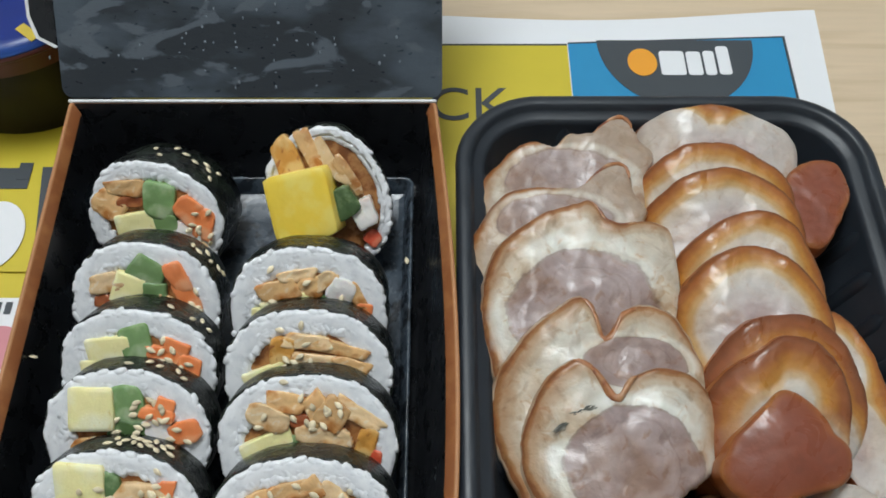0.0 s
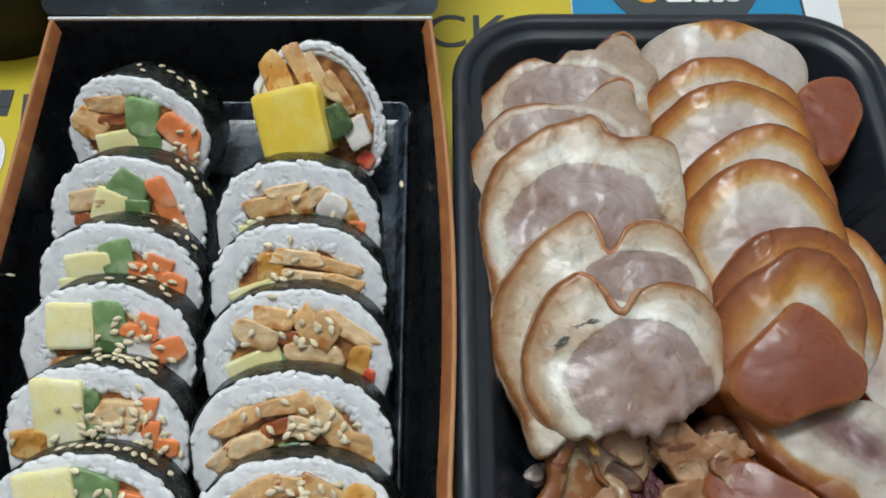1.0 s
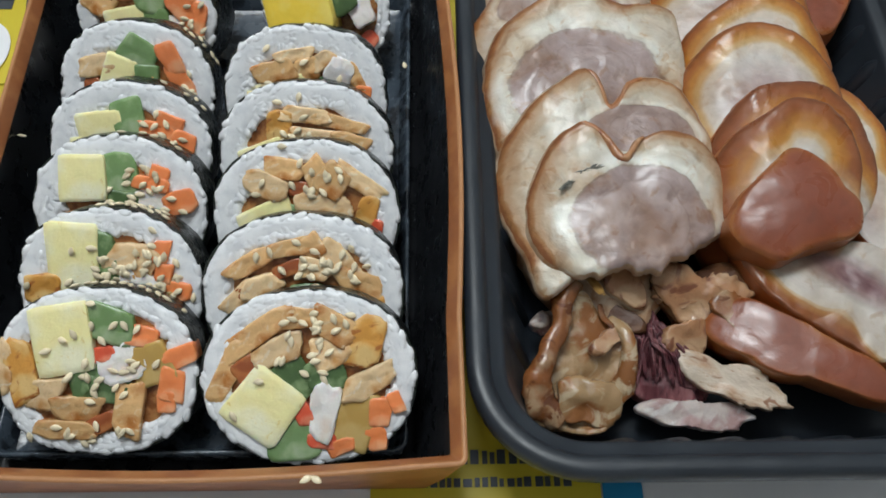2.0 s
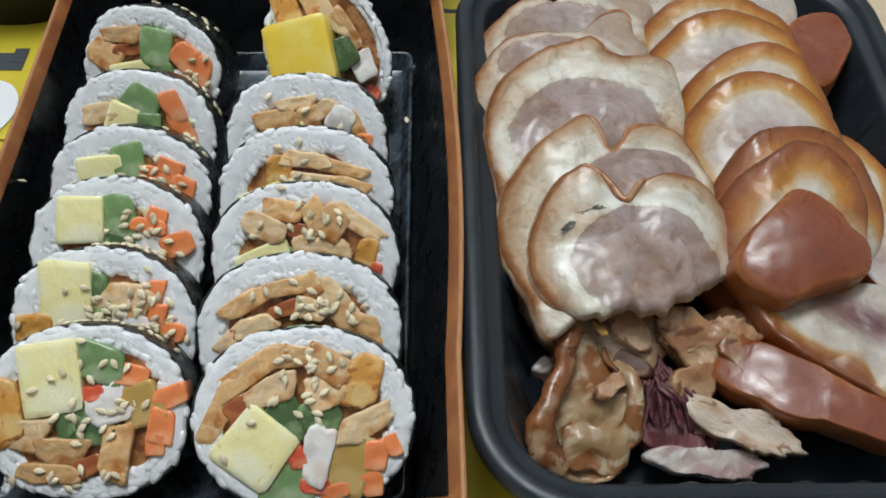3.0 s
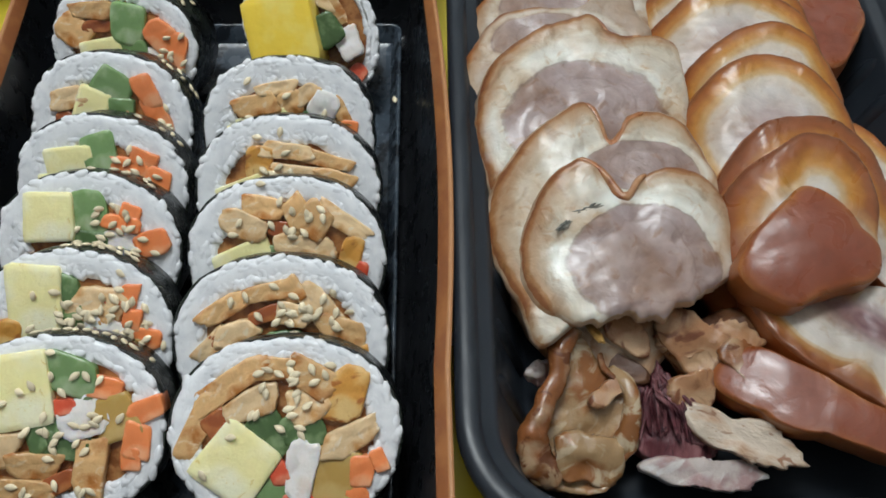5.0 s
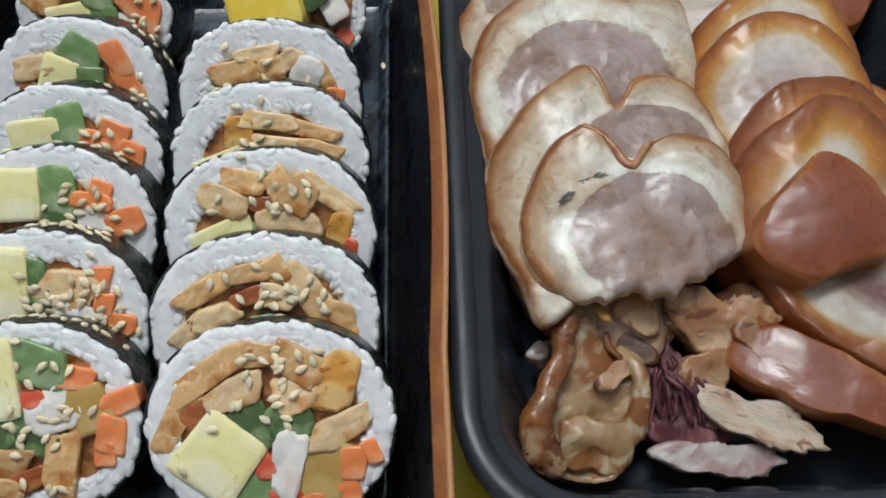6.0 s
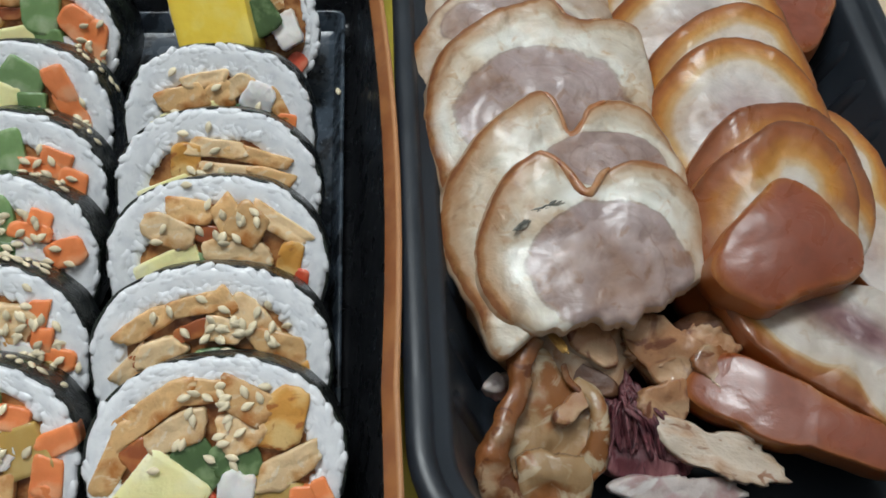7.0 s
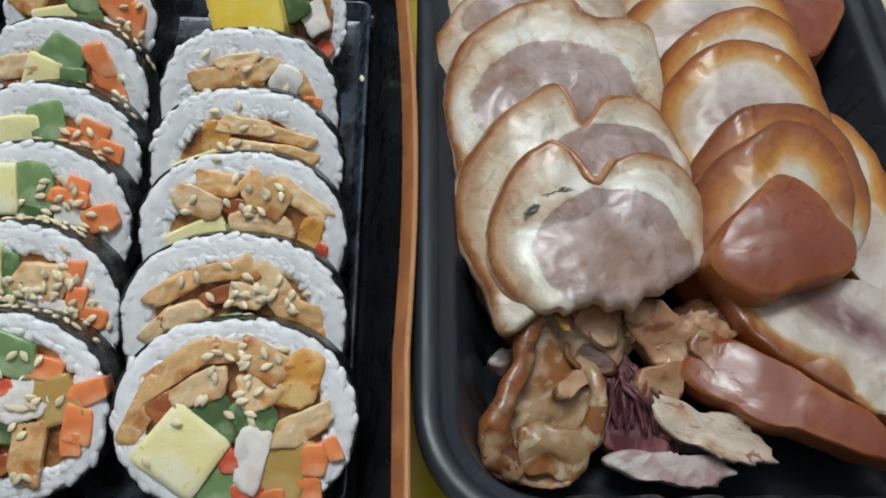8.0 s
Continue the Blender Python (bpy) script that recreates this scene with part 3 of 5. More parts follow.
# lid leaning back from the hinge
LEAN_BACK = 47.0
lid = new("lid")
lid.parent = lunch_box
lid.matrix_basis = pose(0, 0.2285, 0.0434, LEAN_BACK, 0, 0)
lid["label"] = "black greasy inside of the raised lid"
lid_out = rrect(-0.1425, -0.0003, 0.0005, 0.150, 0.0040, 0, 6, 6)


def slab_outline(name, pts, z0, z1):
    n = len(pts)
    v = [(x, y, z0) for x, y in pts] + [(x, y, z1) for x, y in pts]
    return mesh_of(name, v, [tuple(reversed(range(n))), tuple(range(n, 2 * n))], smooth=False), mesh_of(name + "_edge", v, [(i, (i + 1) % n, n + (i + 1) % n, n + i) for i in range(n)], smooth=False)


sheet_me, edge_me = slab_outline("lid_sheet", lid_out, -0.0006, 0.0006)
part("lid_sheet", sheet_me, M_LID, lid)
part("lid_edge", edge_me, M_WHITE_EDGE, lid, "white cut edge")
tab = [(-0.1432, 0.019), (-0.1500, 0.0225), (-0.1525, 0.030), (-0.1540, 0.140), (-0.1432, 0.140)]
tab_me, tab_edge = slab_outline("side_tab", [(x, y) for x, y in reversed(tab)], -0.0006, 0.0006)
part("side_tab", tab_me, M_LINER, lid, m=pose(0, 0, -0.001))
strip = []
for (ax, ay), (bx, by) in zip(tab[:-2], tab[1:-1]):
    strip.append(((ax, ay), (bx, by)))
ev, ef = [], []
for (ax, ay), (bx, by) in strip:
    k = len(ev)
    ev += [(ax, ay, -0.0010), (bx, by, -0.0010), (bx + 0.0007, by + 0.0003, 0.0010), (ax + 0.0007, ay + 0.0003, 0.0010), (ax - 0.0005, ay - 0.0004, 0.0010), (bx - 0.0005, by - 0.0004, 0.0010)]
    ef += [(k, k + 1, k + 5, k + 4), (k + 4, k + 5, k + 2, k + 3)]
part("tab_edge", mesh_of("tab_edge", ev, ef, False), M_WHITE_EDGE, lid, "white cut edge", pose(0, 0, -0.001))
lid_drop = rings_mesh("droplet", [[(0.0008 * math.cos(b) * math.cos(a), 0.0008 * math.cos(b) * math.sin(a), 0.0005 * math.sin(b)) for a in [2 * math.pi * i / 8 for i in range(8)]] for b in (0.0, 0.5, 1.0, 1.4)], close_last=True)
random.seed(12)
for k in range(60):
    part("droplet", lid_drop, M_WATER, lid, "", pose(-0.071 + random.gauss(0, 0.030), 0.004 + abs(random.gauss(0, 0.030)), 0.0006) @ Matrix.Diagonal((random.uniform(0.25, 0.7), random.uniform(0.25, 0.9), random.uniform(0.3, 0.7), 1)))
part("hinge_crease", box_mesh("hinge_crease", 0.138, 0.0012, 0.0010, 0.0003), M_WHITE_EDGE, lunch_box, "worn whitish fold", pose(-0.0715, 0.2272, 0.0436))

# black plastic insert that the rolls lie in
insert = thing("box_insert", "shallow glossy black plastic insert wet with droplets", "insert")
ins = lambda i, z: [(x, y, z) for x, y in rrect(-0.1285, -0.0115, 0.030, 0.2150, 0.004, i, 4, 8)]
part("insert_floor", rings_mesh("insert_floor", [ins(0.0040, 0.0062), ins(0.006, 0.0055)], close_last=True), M_INSERT, insert, "wet black plastic floor")
part("insert_wall", rings_mesh("insert_wall", [ins(0.0015, 0.0036), ins(0.0, 0.0125), ins(0.0008, 0.0130), ins(0.0014, 0.0125), ins(0.0040, 0.0062)], close_first=True), M_INSERT, insert)
drop_me = rings_mesh("droplet", [[(0.0009 * math.cos(b) * math.cos(a), 0.0009 * math.cos(b) * math.sin(a), 0.0006 * math.sin(b)) for a in [2 * math.pi * i / 10 for i in range(10)]] for b in (0.0, 0.5, 1.0, 1.4)], close_last=True)
random.seed(9)
for k in range(46):
    part("droplet", drop_me, M_INSERT, insert, "", pose(-0.0165 + random.uniform(-0.004, 0.0008), random.uniform(0.05, 0.20), 0.0056, 0, 0, 0) @ Matrix.Scale(random.uniform(0.4, 1.1), 4))

# ---- cup behind the box ----
CUP = (-0.182, 0.291)
cup = thing("noodle_cup", "dark cup with a blue lid and yellow print", "cup", pose(CUP[0], CUP[1], 0.0012))


def circ(r, z, n=48):
    return [(r * math.cos(2 * math.pi * i / n), r * math.sin(2 * math.pi * i / n), z) for i in range(n)]


part("cup_body", rings_mesh("cup_body", [circ(0.0450, 0.0), circ(0.0458, 0.001), circ(0.0475, 0.036)], close_first=True), M_CUP, cup)
part("red_band", rings_mesh("red_band", [circ(0.0476, 0.036), circ(0.0480, 0.0445)]), M_RED, cup, "dark red printed band")
part("rim", rings_mesh("cup_rim", [circ(0.0480, 0.0445), circ(0.0495, 0.0448), circ(0.0500, 0.0460), circ(0.0495, 0.0472), circ(0.048, 0.0476)]), M_RED, cup)
cl = part("lid", rings_mesh("cup_lid", [circ(0.0490, 0.0470), circ(0.0494, 0.0480), circ(0.040, 0.0484)], close_last=True), M_CUPLID, cup, "blue printed lid")
for k in range(7):
    a = radians(-58 + k * 9)
    part("print_bar", box_mesh("print_bar", 0.0030 if k % 2 else 0.0042, 0.0105, 0.0003, 0.0001, 1), M_GOLD, cl, "yellow printed mark", pose(0.0405 * math.cos(a), 0.0405 * math.sin(a), 0.0487, 0, 0, math.degrees(a) + 90 + (-24 if k % 2 else 18)))

# ---- black tray of pork ----
TRAY = (0.0045, 0.1585, 0.0135, 0.2335)
pork_tray = thing("food_tray", "black plastic food tray with rounded corners", "tray")
tr = lambda i, z: [(x, y, z) for x, y in rrect(*TRAY, 0.032, i, 12, 10)]
prof = [(0.024, 0.0015), (0.020, 0.003), (0.0085, 0.0330), (0.0060, 0.0345), (0.0010, 0.0350), (0.0002, 0.0356), (0.0000, 0.0385), (0.0008, 0.0402), (0.0022, 0.0408), (0.0045, 0.0408),
        (0.0056, 0.0402), (0.0062, 0.0386), (0.0070, 0.0376), (0.0095, 0.0373), (0.0106, 0.0366), (0.0112, 0.0350), (0.0200, 0.0070), (0.0225, 0.0045), (0.0260, 0.0036)]
part("tray_shell", rings_mesh("tray_shell", [tr(i, z) for i, z in prof], close_first=True, close_last=True), M_PLASTIC, pork_tray)


def rib_mesh():
    """An upright half-round rib with a domed head, standing on a sloping wall."""
    v, f = [], []
    rows, cols = 8, 7
    for r in range(rows):
        t = r / (rows - 1)
        rad = 0.0033 * (1 if t < 0.8 else math.sqrt(max(0.02, 1 - ((t - 0.8) / 0.2) ** 2)))
        for c in range(cols):
            a = math.pi * c / (cols - 1)
            v.append((rad * math.cos(a), 0.0092 * (1 - t) * 0.98 - 0.0004 + rad * 0.55 * math.sin(a), 0.006 + t * 0.0288))
    for r in range(rows - 1):
        for c in range(cols - 1):
            f.append((r * cols + c, r * cols + c + 1, (r + 1) * cols + c + 1, (r + 1) * cols + c))
    return mesh_of("rib", v, f)


rib = rib_mesh()
x0, x1, y0, y1 = TRAY
for k in range(6):
    x = x0 + 0.042 + k * 0.0145
    part("rib", rib, M_PLASTIC, pork_tray, m=pose(x, y0 + 0.0112, 0))
    part("rib", rib, M_PLASTIC, pork_tray, m=pose(x, y1 - 0.0112, 0, 0, 0, 180))
for k in range(9):
    y = y0 + 0.045 + k * 0.0165
    part("rib", rib, M_PLASTIC, pork_tray, m=pose(x0 + 0.0112, y, 0, 0, 0, -90))
    part("rib", rib, M_PLASTIC, pork_tray, m=pose(x1 - 0.0112, y, 0, 0, 0, 90))


# ---- kimbap ----
from mathutils.bvhtree import BVHTree

FILL = {"egg": (M_EGG, 9.0, 0.03, "pale yellow egg strip"), "block": (M_EGG2, 9.0, 0.03, "thick yellow egg block"), "cuke": (M_CUKE, 2.7, 0.08, "green cucumber"),
        "cukeskin": (M_CUKE_D, 2.7, 0.12, "dark green cucumber"), "carrot": (M_CARROT, 8.0, 0.09, "orange carrot stick"), "crabred": (M_CRAB_R, 3.0, 0.12, "red crab stick edge"),
        "crab": (M_CRAB_W, 4.5, 0.20, "white crab stick"), "chicken": (M_CHICK, 5.0, 0.17, "browned chicken strip"), "pale": (M_CHICK_P, 4.5, 0.18, "pale chicken piece"),
        "tofu": (M_TOFU, 5.0, 0.14, "fried amber tofu"), "radish": (M_RADISH, 6.0, 0.05, "amber pickled radish"), "burdock": (M_BURDOCK, 3.0, 0.15, "reddish burdock strip")}


def filling_mesh(name, w, h, rise, power, rough, seed, deep=0.005):
    """A cut piece of filling: a knife-cut block with uneven corners and an almost flat cut face."""
    n = 40
    rnd = random.Random(seed * 7 + 3)
    soft = 9.0 if power < 3.5 else 18.0
    planes = [(radians(90 * k + rnd.uniform(-1, 1) * 110 * rough), 1 + rnd.uniform(-1, 1) * rough * 0.5) for k in range(4)]
    if rough > 0.06:
        planes += [(radians(90 * k + 45 + rnd.uniform(-14, 14)), rnd.uniform(1.08, 1.36)) for k in range(4) if rnd.random() < 0.7]
    rings = []
    for scale, z in ((1.0, -deep), (1.01, rise * 0.3 - 0.0008), (1.0, rise - 0.00022), (0.985, rise - 0.00004), (0.80, rise), (0.5, rise + 0.00005), (0.22, rise)):
        ring = []
        for i in range(n):
            a = 2 * math.pi * i / n
            c, s = math.cos(a), math.sin(a)
            r = sum((max(0.0, math.cos(a - pa)) / off) ** soft for pa, off in planes) ** (-1 / soft)
            r *= 1 + rough * 0.5 * noise.noise(Vector((c * 1.5 + seed * 3.1, s * 1.5, seed))) + rough * 0.45 * noise.noise(Vector((c * 5 + seed * 3.1, s * 5, seed)))
            x, y = c * r * scale * w / 2, s * r * scale * h / 2
            dz = 0.0035 * rough * noise.noise(Vector((x * 260, y * 260, seed * 7.7))) + 0.0012 * rough * noise.noise(Vector((x * 800, y * 800, seed))) if z > 0 else 0
            ring.append((x, y, z + dz))
        rings.append(ring)
    return rings_mesh(name, rings, close_first=True, close_last=True)


def grain_shape():
    """A plump grain, rounded at both ends."""
    pts, faces = [(0, 0, 0.5)], []
    levels = ((0.30, 0.44), (0.47, 0.20), (0.48, -0.18), (0.30, -0.44))
    for k, (rr, zz) in enumerate(levels):
        for i in range(7):
            a = 2 * math.pi * (i + 0.5 * (k % 2)) / 7
            pts.append((rr * math.cos(a), rr * math.sin(a), zz))
    pts.append((0, 0, -0.5))
    last = len(pts) - 1
    for i in range(7):
        j = (i + 1) % 7
        faces.append((0, 1 + i, 1 + j))
        for k in range(3):
            faces.append((1 + 7 * k + i, 8 + 7 * k + i, 8 + 7 * k + j, 1 + 7 * k + j))
        faces.append((22 + i, last, 22 + j))
    return pts, faces


GRAIN = grain_shape()


def kimbap(label, top, W, D, elev, yaw, roll, fillings, inner=0.66, seed=1, thick=None, grains=430):
    """One slice of kimbap leaning back. top: the highest point of its cut face; elev: how steeply the cut face looks up."""
    rnd = random.Random(seed)
    el = radians(elev)
    th = thick or min(0.0165, max(0.0145, (top[2] - D * math.cos(el) - 0.0066) / math.sin(el)))
    frame_m = pose(0, 0, 0, 90 - elev, 0, 0)
    frame_m = pose(0, 0, 0, 0, 0, yaw) @ frame_m
    centre = Vector(top) - frame_m.to_3x3() @ Vector((0, D / 2, 0))
    m = Matrix.Translation(centre) @ frame_m @ pose(0, 0, 0, 0, 0, roll)
    ob = thing("kimbap_slice", label, "kimbap", m, group="kimbap slices in the box")
    n = 72

    def rad(a, k=1.0):
        c, s = math.cos(a), math.sin(a)
        p = 2.25
        r = (abs(c) ** p + abs(s) ** p) ** (-1 / p)
        r *= 1 + 0.022 * noise.noise(Vector((c * 1.3, s * 1.3, seed * 2.3))) + 0.010 * noise.noise(Vector((c * 5, s * 5, seed * 1.3)))
        return c * r * W / 2 * k, s * r * D / 2 * k

    def ring(k, z, wob=0.0, ws=3.0):
        out = []
        for i in range(n):
            a = 2 * math.pi * i / n
            kk = k * (1 + wob * noise.noise(Vector((math.cos(a) * ws + 9.1, math.sin(a) * ws, seed * 3.7))))
            x, y = rad(a, kk)
            out.append((x, y, z + (0.0004 * noise.noise(Vector((x * 300, y * 300, seed))) if wob else 0)))
        return out

    part("nori", rings_mesh("nori", [ring(0.984, -0.0011), ring(1.000, -0.0008), ring(1.012, -0.0016, 0.006, 9), ring(1.010, -th * 0.35, 0.012, 7), ring(1.012, -th * 0.7, 0.012, 6), ring(1.0, -th, 0.006, 6), ring(0.96, -th + 0.0002)]), M_NORI, ob, "thin glossy black seaweed sheet")
    part("back", rings_mesh("back", [ring(0.5, -th + 0.0003), ring(0.965, -th + 0.0003)], close_first=True), M_RICE, ob)
    # rice ring: bumpy sheet plus grains that stand half out of it
    verts, faces = [], []
    prof = [(0.30, -0.0030), (inner - 0.05, -0.0020), (inner, -0.0008), (inner + 0.08, -0.0003), (0.88, -0.0001), (0.945, -0.0002), (0.975, -0.0006), (0.988, -0.0014)]
    for k, z in prof:
        verts += ring(k, z, 0.05 if k < 0.85 else 0.0, 3.0)
    for q in range(len(prof) - 1):
        for i in range(n):
            j = (i + 1) % n
            faces.append((q * n + i, (q + 1) * n + i, (q + 1) * n + j, q * n + j))
    gp, gf = GRAIN
    for _ in range(grains):
        a = rnd.uniform(0, 2 * math.pi)
        k = math.sqrt(rnd.uniform((inner + 0.02) ** 2, 0.965 ** 2))
        k *= 1 + 0.05 * noise.noise(Vector((math.cos(a) * 3 + 9.1, math.sin(a) * 3, seed * 3.7))) * (1 if k < 0.85 else 0)
        x, y = rad(a, k)
        gm = Matrix.Translation((x, y, rnd.uniform(-0.00108, -0.00084))) @ Euler((rnd.gauss(1.57, 0.07), 0, a + rnd.gauss(0, 0.25) if k > 0.82 else rnd.uniform(0, 6.28))).to_matrix().to_4x4() @ Matrix.Diagonal((0.0027, 0.0017, rnd.uniform(0.0040, 0.0056), 1))
        base = len(verts)
        verts += [gm @ Vector(p) for p in gp]
        faces += [tuple(base + i for i in f) for f in gf]
    tagged(part("rice", mesh_of("rice", verts, faces), M_RICE, ob, "sticky white rice"), kind="stuff")
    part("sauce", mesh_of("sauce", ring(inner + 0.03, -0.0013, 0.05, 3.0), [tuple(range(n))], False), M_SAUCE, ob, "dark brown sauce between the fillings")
    tris_v, tris_f = list(verts), list(faces)
    for q, (kind, u, v, w, h, rot, rise) in enumerate(fillings):
        material, power, rough, lab = FILL[kind]
        me = filling_mesh(kind, w * 1.15 * W / 2, h * 1.24 * D / 2, 0.0002 + rise / 1000 * (0.6 if rise < 2 else 1) + rnd.uniform(-0.0002, 0.0003), power, rough, seed * 10 + q)
        names = {"egg": "egg_strip", "block": "egg_block", "cuke": "cucumber", "cukeskin": "cucumber", "carrot": "carrot_stick", "crabred": "crab_stick", "crab": "crab_stick",
                 "chicken": "chicken_strip", "pale": "chicken_piece", "tofu": "fried_tofu", "radish": "pickled_radish", "burdock": "burdock_strip"}
        lm = pose(u * W / 2, v * D / 2, 0, rnd.uniform(-3, 3) + (-8 if rise > 7 else 0), rnd.uniform(-3, 3) - (8 if rise > 7 else 0), rot)
        part(names[kind], me, material, ob, lab, lm)
        base = len(tris_v)
        tris_v += [lm @ p.co for p in me.vertices]
        tris_f += [tuple(base + i for i in p.vertices) for p in me.polygons]
    return ob, m, W, D, BVHTree.FromPolygons([Vector(p) for p in tris_v], tris_f), rad, th


def seed_mesh():
    v, f = [], []
    n, rows = 8, 6
    for r in range(rows + 1):
        t = r / rows
        w = math.sin(math.pi * t) ** 0.75 * (1.0 - 0.35 * t)
        for i in range(n):
            a = 2 * math.pi * i / n
            v.append((0.00112 * w * math.cos(a), (t - 0.5) * 0.0034, 0.00062 * w * math.sin(a)))
    for r in range(rows):
        for i in range(n):
            j = (i + 1) % n
            f.append((r * n + i, r * n + j, (r + 1) * n + j, (r + 1) * n + i))
    return mesh_of("sesame_seed", v, f)


SEED = seed_mesh()
SEED.materials.append(M_SEED)


def put_seed(m):
    ob = tagged(new("sesame_seed", SEED), "toasted cream sesame seed on a kimbap slice", "sesame seed", "sesame seeds")
    ob.matrix_basis = m
    return ob


def sprinkle(sl, clusters, seed):
    """Seeds dropped on a slice's cut face; clusters: (u, v, spread u, spread v, count)."""
    ob, m, W, D, tree, rad, th = sl
    rnd = random.Random(seed)
    for u, v, su, sv, count in clusters:
        for _ in range(count):
            x, y = rnd.gauss(u, su) * W / 2, rnd.gauss(v, sv) * D / 2
            hit, normal, _, _ = tree.ray_cast(Vector((x, y, 0.05)), Vector((0, 0, -1)))
            if hit is None:
                continue
            normal = (normal + Vector((0, 0, 1.2))).normalized()
            q = normal.to_track_quat("Z", "Y").to_matrix().to_4x4()
            put_seed(m @ Matrix.Translation(hit + normal * 0.0005) @ q @ pose(0, 0, 0, rnd.gauss(0, 12), rnd.gauss(0, 12), rnd.uniform(0, 360)))


def edge_seeds(sl, angles, seed):
    """Seeds lying on the seaweed of a slice, near its upper side; angles in degrees, depth in parts of the thickness."""
    ob, m, W, D, tree, rad, th = sl
    rnd = random.Random(seed)
    for a, depth in angles:
        ar = radians(a)
        x, y = rad(ar, 1.012)
        nrm = Vector((math.cos(ar), math.sin(ar), 0))
        q = nrm.to_track_quat("Z", "Y").to_matrix().to_4x4()
        put_seed(m @ Matrix.Translation(Vector((x, y, -th * depth)) + nrm * 0.0006) @ q @ pose(0, 0, 0, 0, 0, rnd.uniform(0, 360)))


R6 = kimbap("large kimbap slice with egg, cucumber, crab stick and chicken", (-0.0380, 0.0638, 0.0465), 0.0576, 0.0475, 56, 0, 0, [
    ("chicken", -0.74, 0.10, 0.18, 0.62, -28, 0), ("chicken", -0.46, 0.52, 0.62, 0.20, 30, 0.4), ("chicken", -0.02, 0.68, 0.42, 0.18, 0, 0.2), ("chicken", 0.26, 0.56, 0.36, 0.26, -22, 0.5),
    ("pale", -0.28, 0.30, 0.42, 0.24, 24, 0.6), ("burdock", -0.56, 0.06, 0.22, 0.30, 30, -0.4), ("tofu", 0.54, 0.42, 0.30, 0.50, -24, 0.4), ("pale", 0.20, 0.30, 0.30, 0.34, 20, 0.4),
    ("pale", 0.57, -0.06, 0.46, 0.22, 28, 0.6), ("cukeskin", -0.14, -0.02, 0.30, 0.44, 30, 0.2), ("cukeskin", 0.16, 0.02, 0.34, 0.30, 0, 0.1), ("cuke", -0.16, -0.72, 0.44, 0.40, 10, 0.2),
    ("egg", -0.42, -0.32, 0.52, 0.60, -38, 0.9), ("crab", 0.14, -0.38, 0.24, 0.52, -8, 0.8), ("crabred", -0.05, -0.42, 0.14, 0.22, 20, 0.3), ("crabred", 0.12, -0.73, 0.24, 0.14, -8, 0.2),
    ("radish", 0.41, -0.50, 0.36, 0.54, -16, 0.3), ("carrot", 0.67, -0.40, 0.19, 0.28, -6, 0.9), ("carrot", 0.82, -0.29, 0.12, 0.20, 20, 0.7), ("carrot", 0.63, -0.70, 0.17, 0.24, 10, 0.5), ("carrot", 0.30, -0.80, 0.24, 0.14, 20, 0.4)],
    inner=0.76, seed=11)
R5 = kimbap("kimbap slice packed with sauced chicken strips and sesame", (-0.0411, 0.0875, 0.0475), 0.0570, 0.0475, 51, 0, 0, [
    ("chicken", -0.52, 0.42, 0.46, 0.18, 28, 0.5), ("chicken", -0.12, 0.60, 0.42, 0.17, 14, 0.3), ("pale", -0.42, 0.14, 0.36, 0.20, 16, 0.6), ("chicken", 0.10, 0.62, 0.20, 0.24, 40, 0.4), ("pale", 0.36, 0.42, 0.22, 0.48, 38, 0.5),
    ("chicken", 0.56, 0.18, 0.42, 0.20, -24, 0.4), ("burdock", -0.14, 0.34, 0.30, 0.14, 20, 0.1), ("pale", -0.66, -0.02, 0.34, 0.18, 40, 0.4), ("burdock", -0.58, 0.06, 0.20, 0.14, 20, 0.1), ("cukeskin", 0.05, 0.02, 0.34, 0.26, 0, 0.1),
    ("pale", 0.12, 0.34, 0.30, 0.20, -20, 0.3), ("chicken", 0.36, -0.02, 0.28, 0.22, -10, 0.3), ("tofu", 0.66, -0.20, 0.30, 0.30, 0, 0.2), ("egg", -0.35, -0.40, 0.5, 0.5, -30, 0.2)], inner=0.72, seed=12)
R4 = kimbap("kimbap slice with chicken, pale egg and cucumber", (-0.0418, 0.1133, 0.0490), 0.0556, 0.0470, 48, 0, 0, [
    ("chicken", -0.22, 0.62, 0.40, 0.22, -12, 0.3), ("pale", -0.42, 0.42, 0.42, 0.26, -20, 0.7), ("chicken", 0.12, 0.58, 0.24, 0.30, 30, 0.5), ("chicken", 0.30, 0.46, 0.30, 0.34, -30, 0.8), ("pale", 0.58, 0.46, 0.50, 0.16, -38, 0.5),
    ("burdock", -0.02, 0.36, 0.26, 0.16, 0, 0), ("pale", 0.20, 0.16, 0.52, 0.24, -8, 0.6), ("egg", -0.44, 0.02, 0.52, 0.26, 24, 0.8), ("cukeskin", -0.02, -0.02, 0.42, 0.24, -14, 0.1), ("crab", 0.36, -0.14, 0.34, 0.24, -10, 0.4),
    ("tofu", 0.64, 0.02, 0.20, 0.42, -16, 0.4), ("crabred", 0.74, -0.18, 0.14, 0.26, -16, 0.2)], inner=0.72, seed=13)
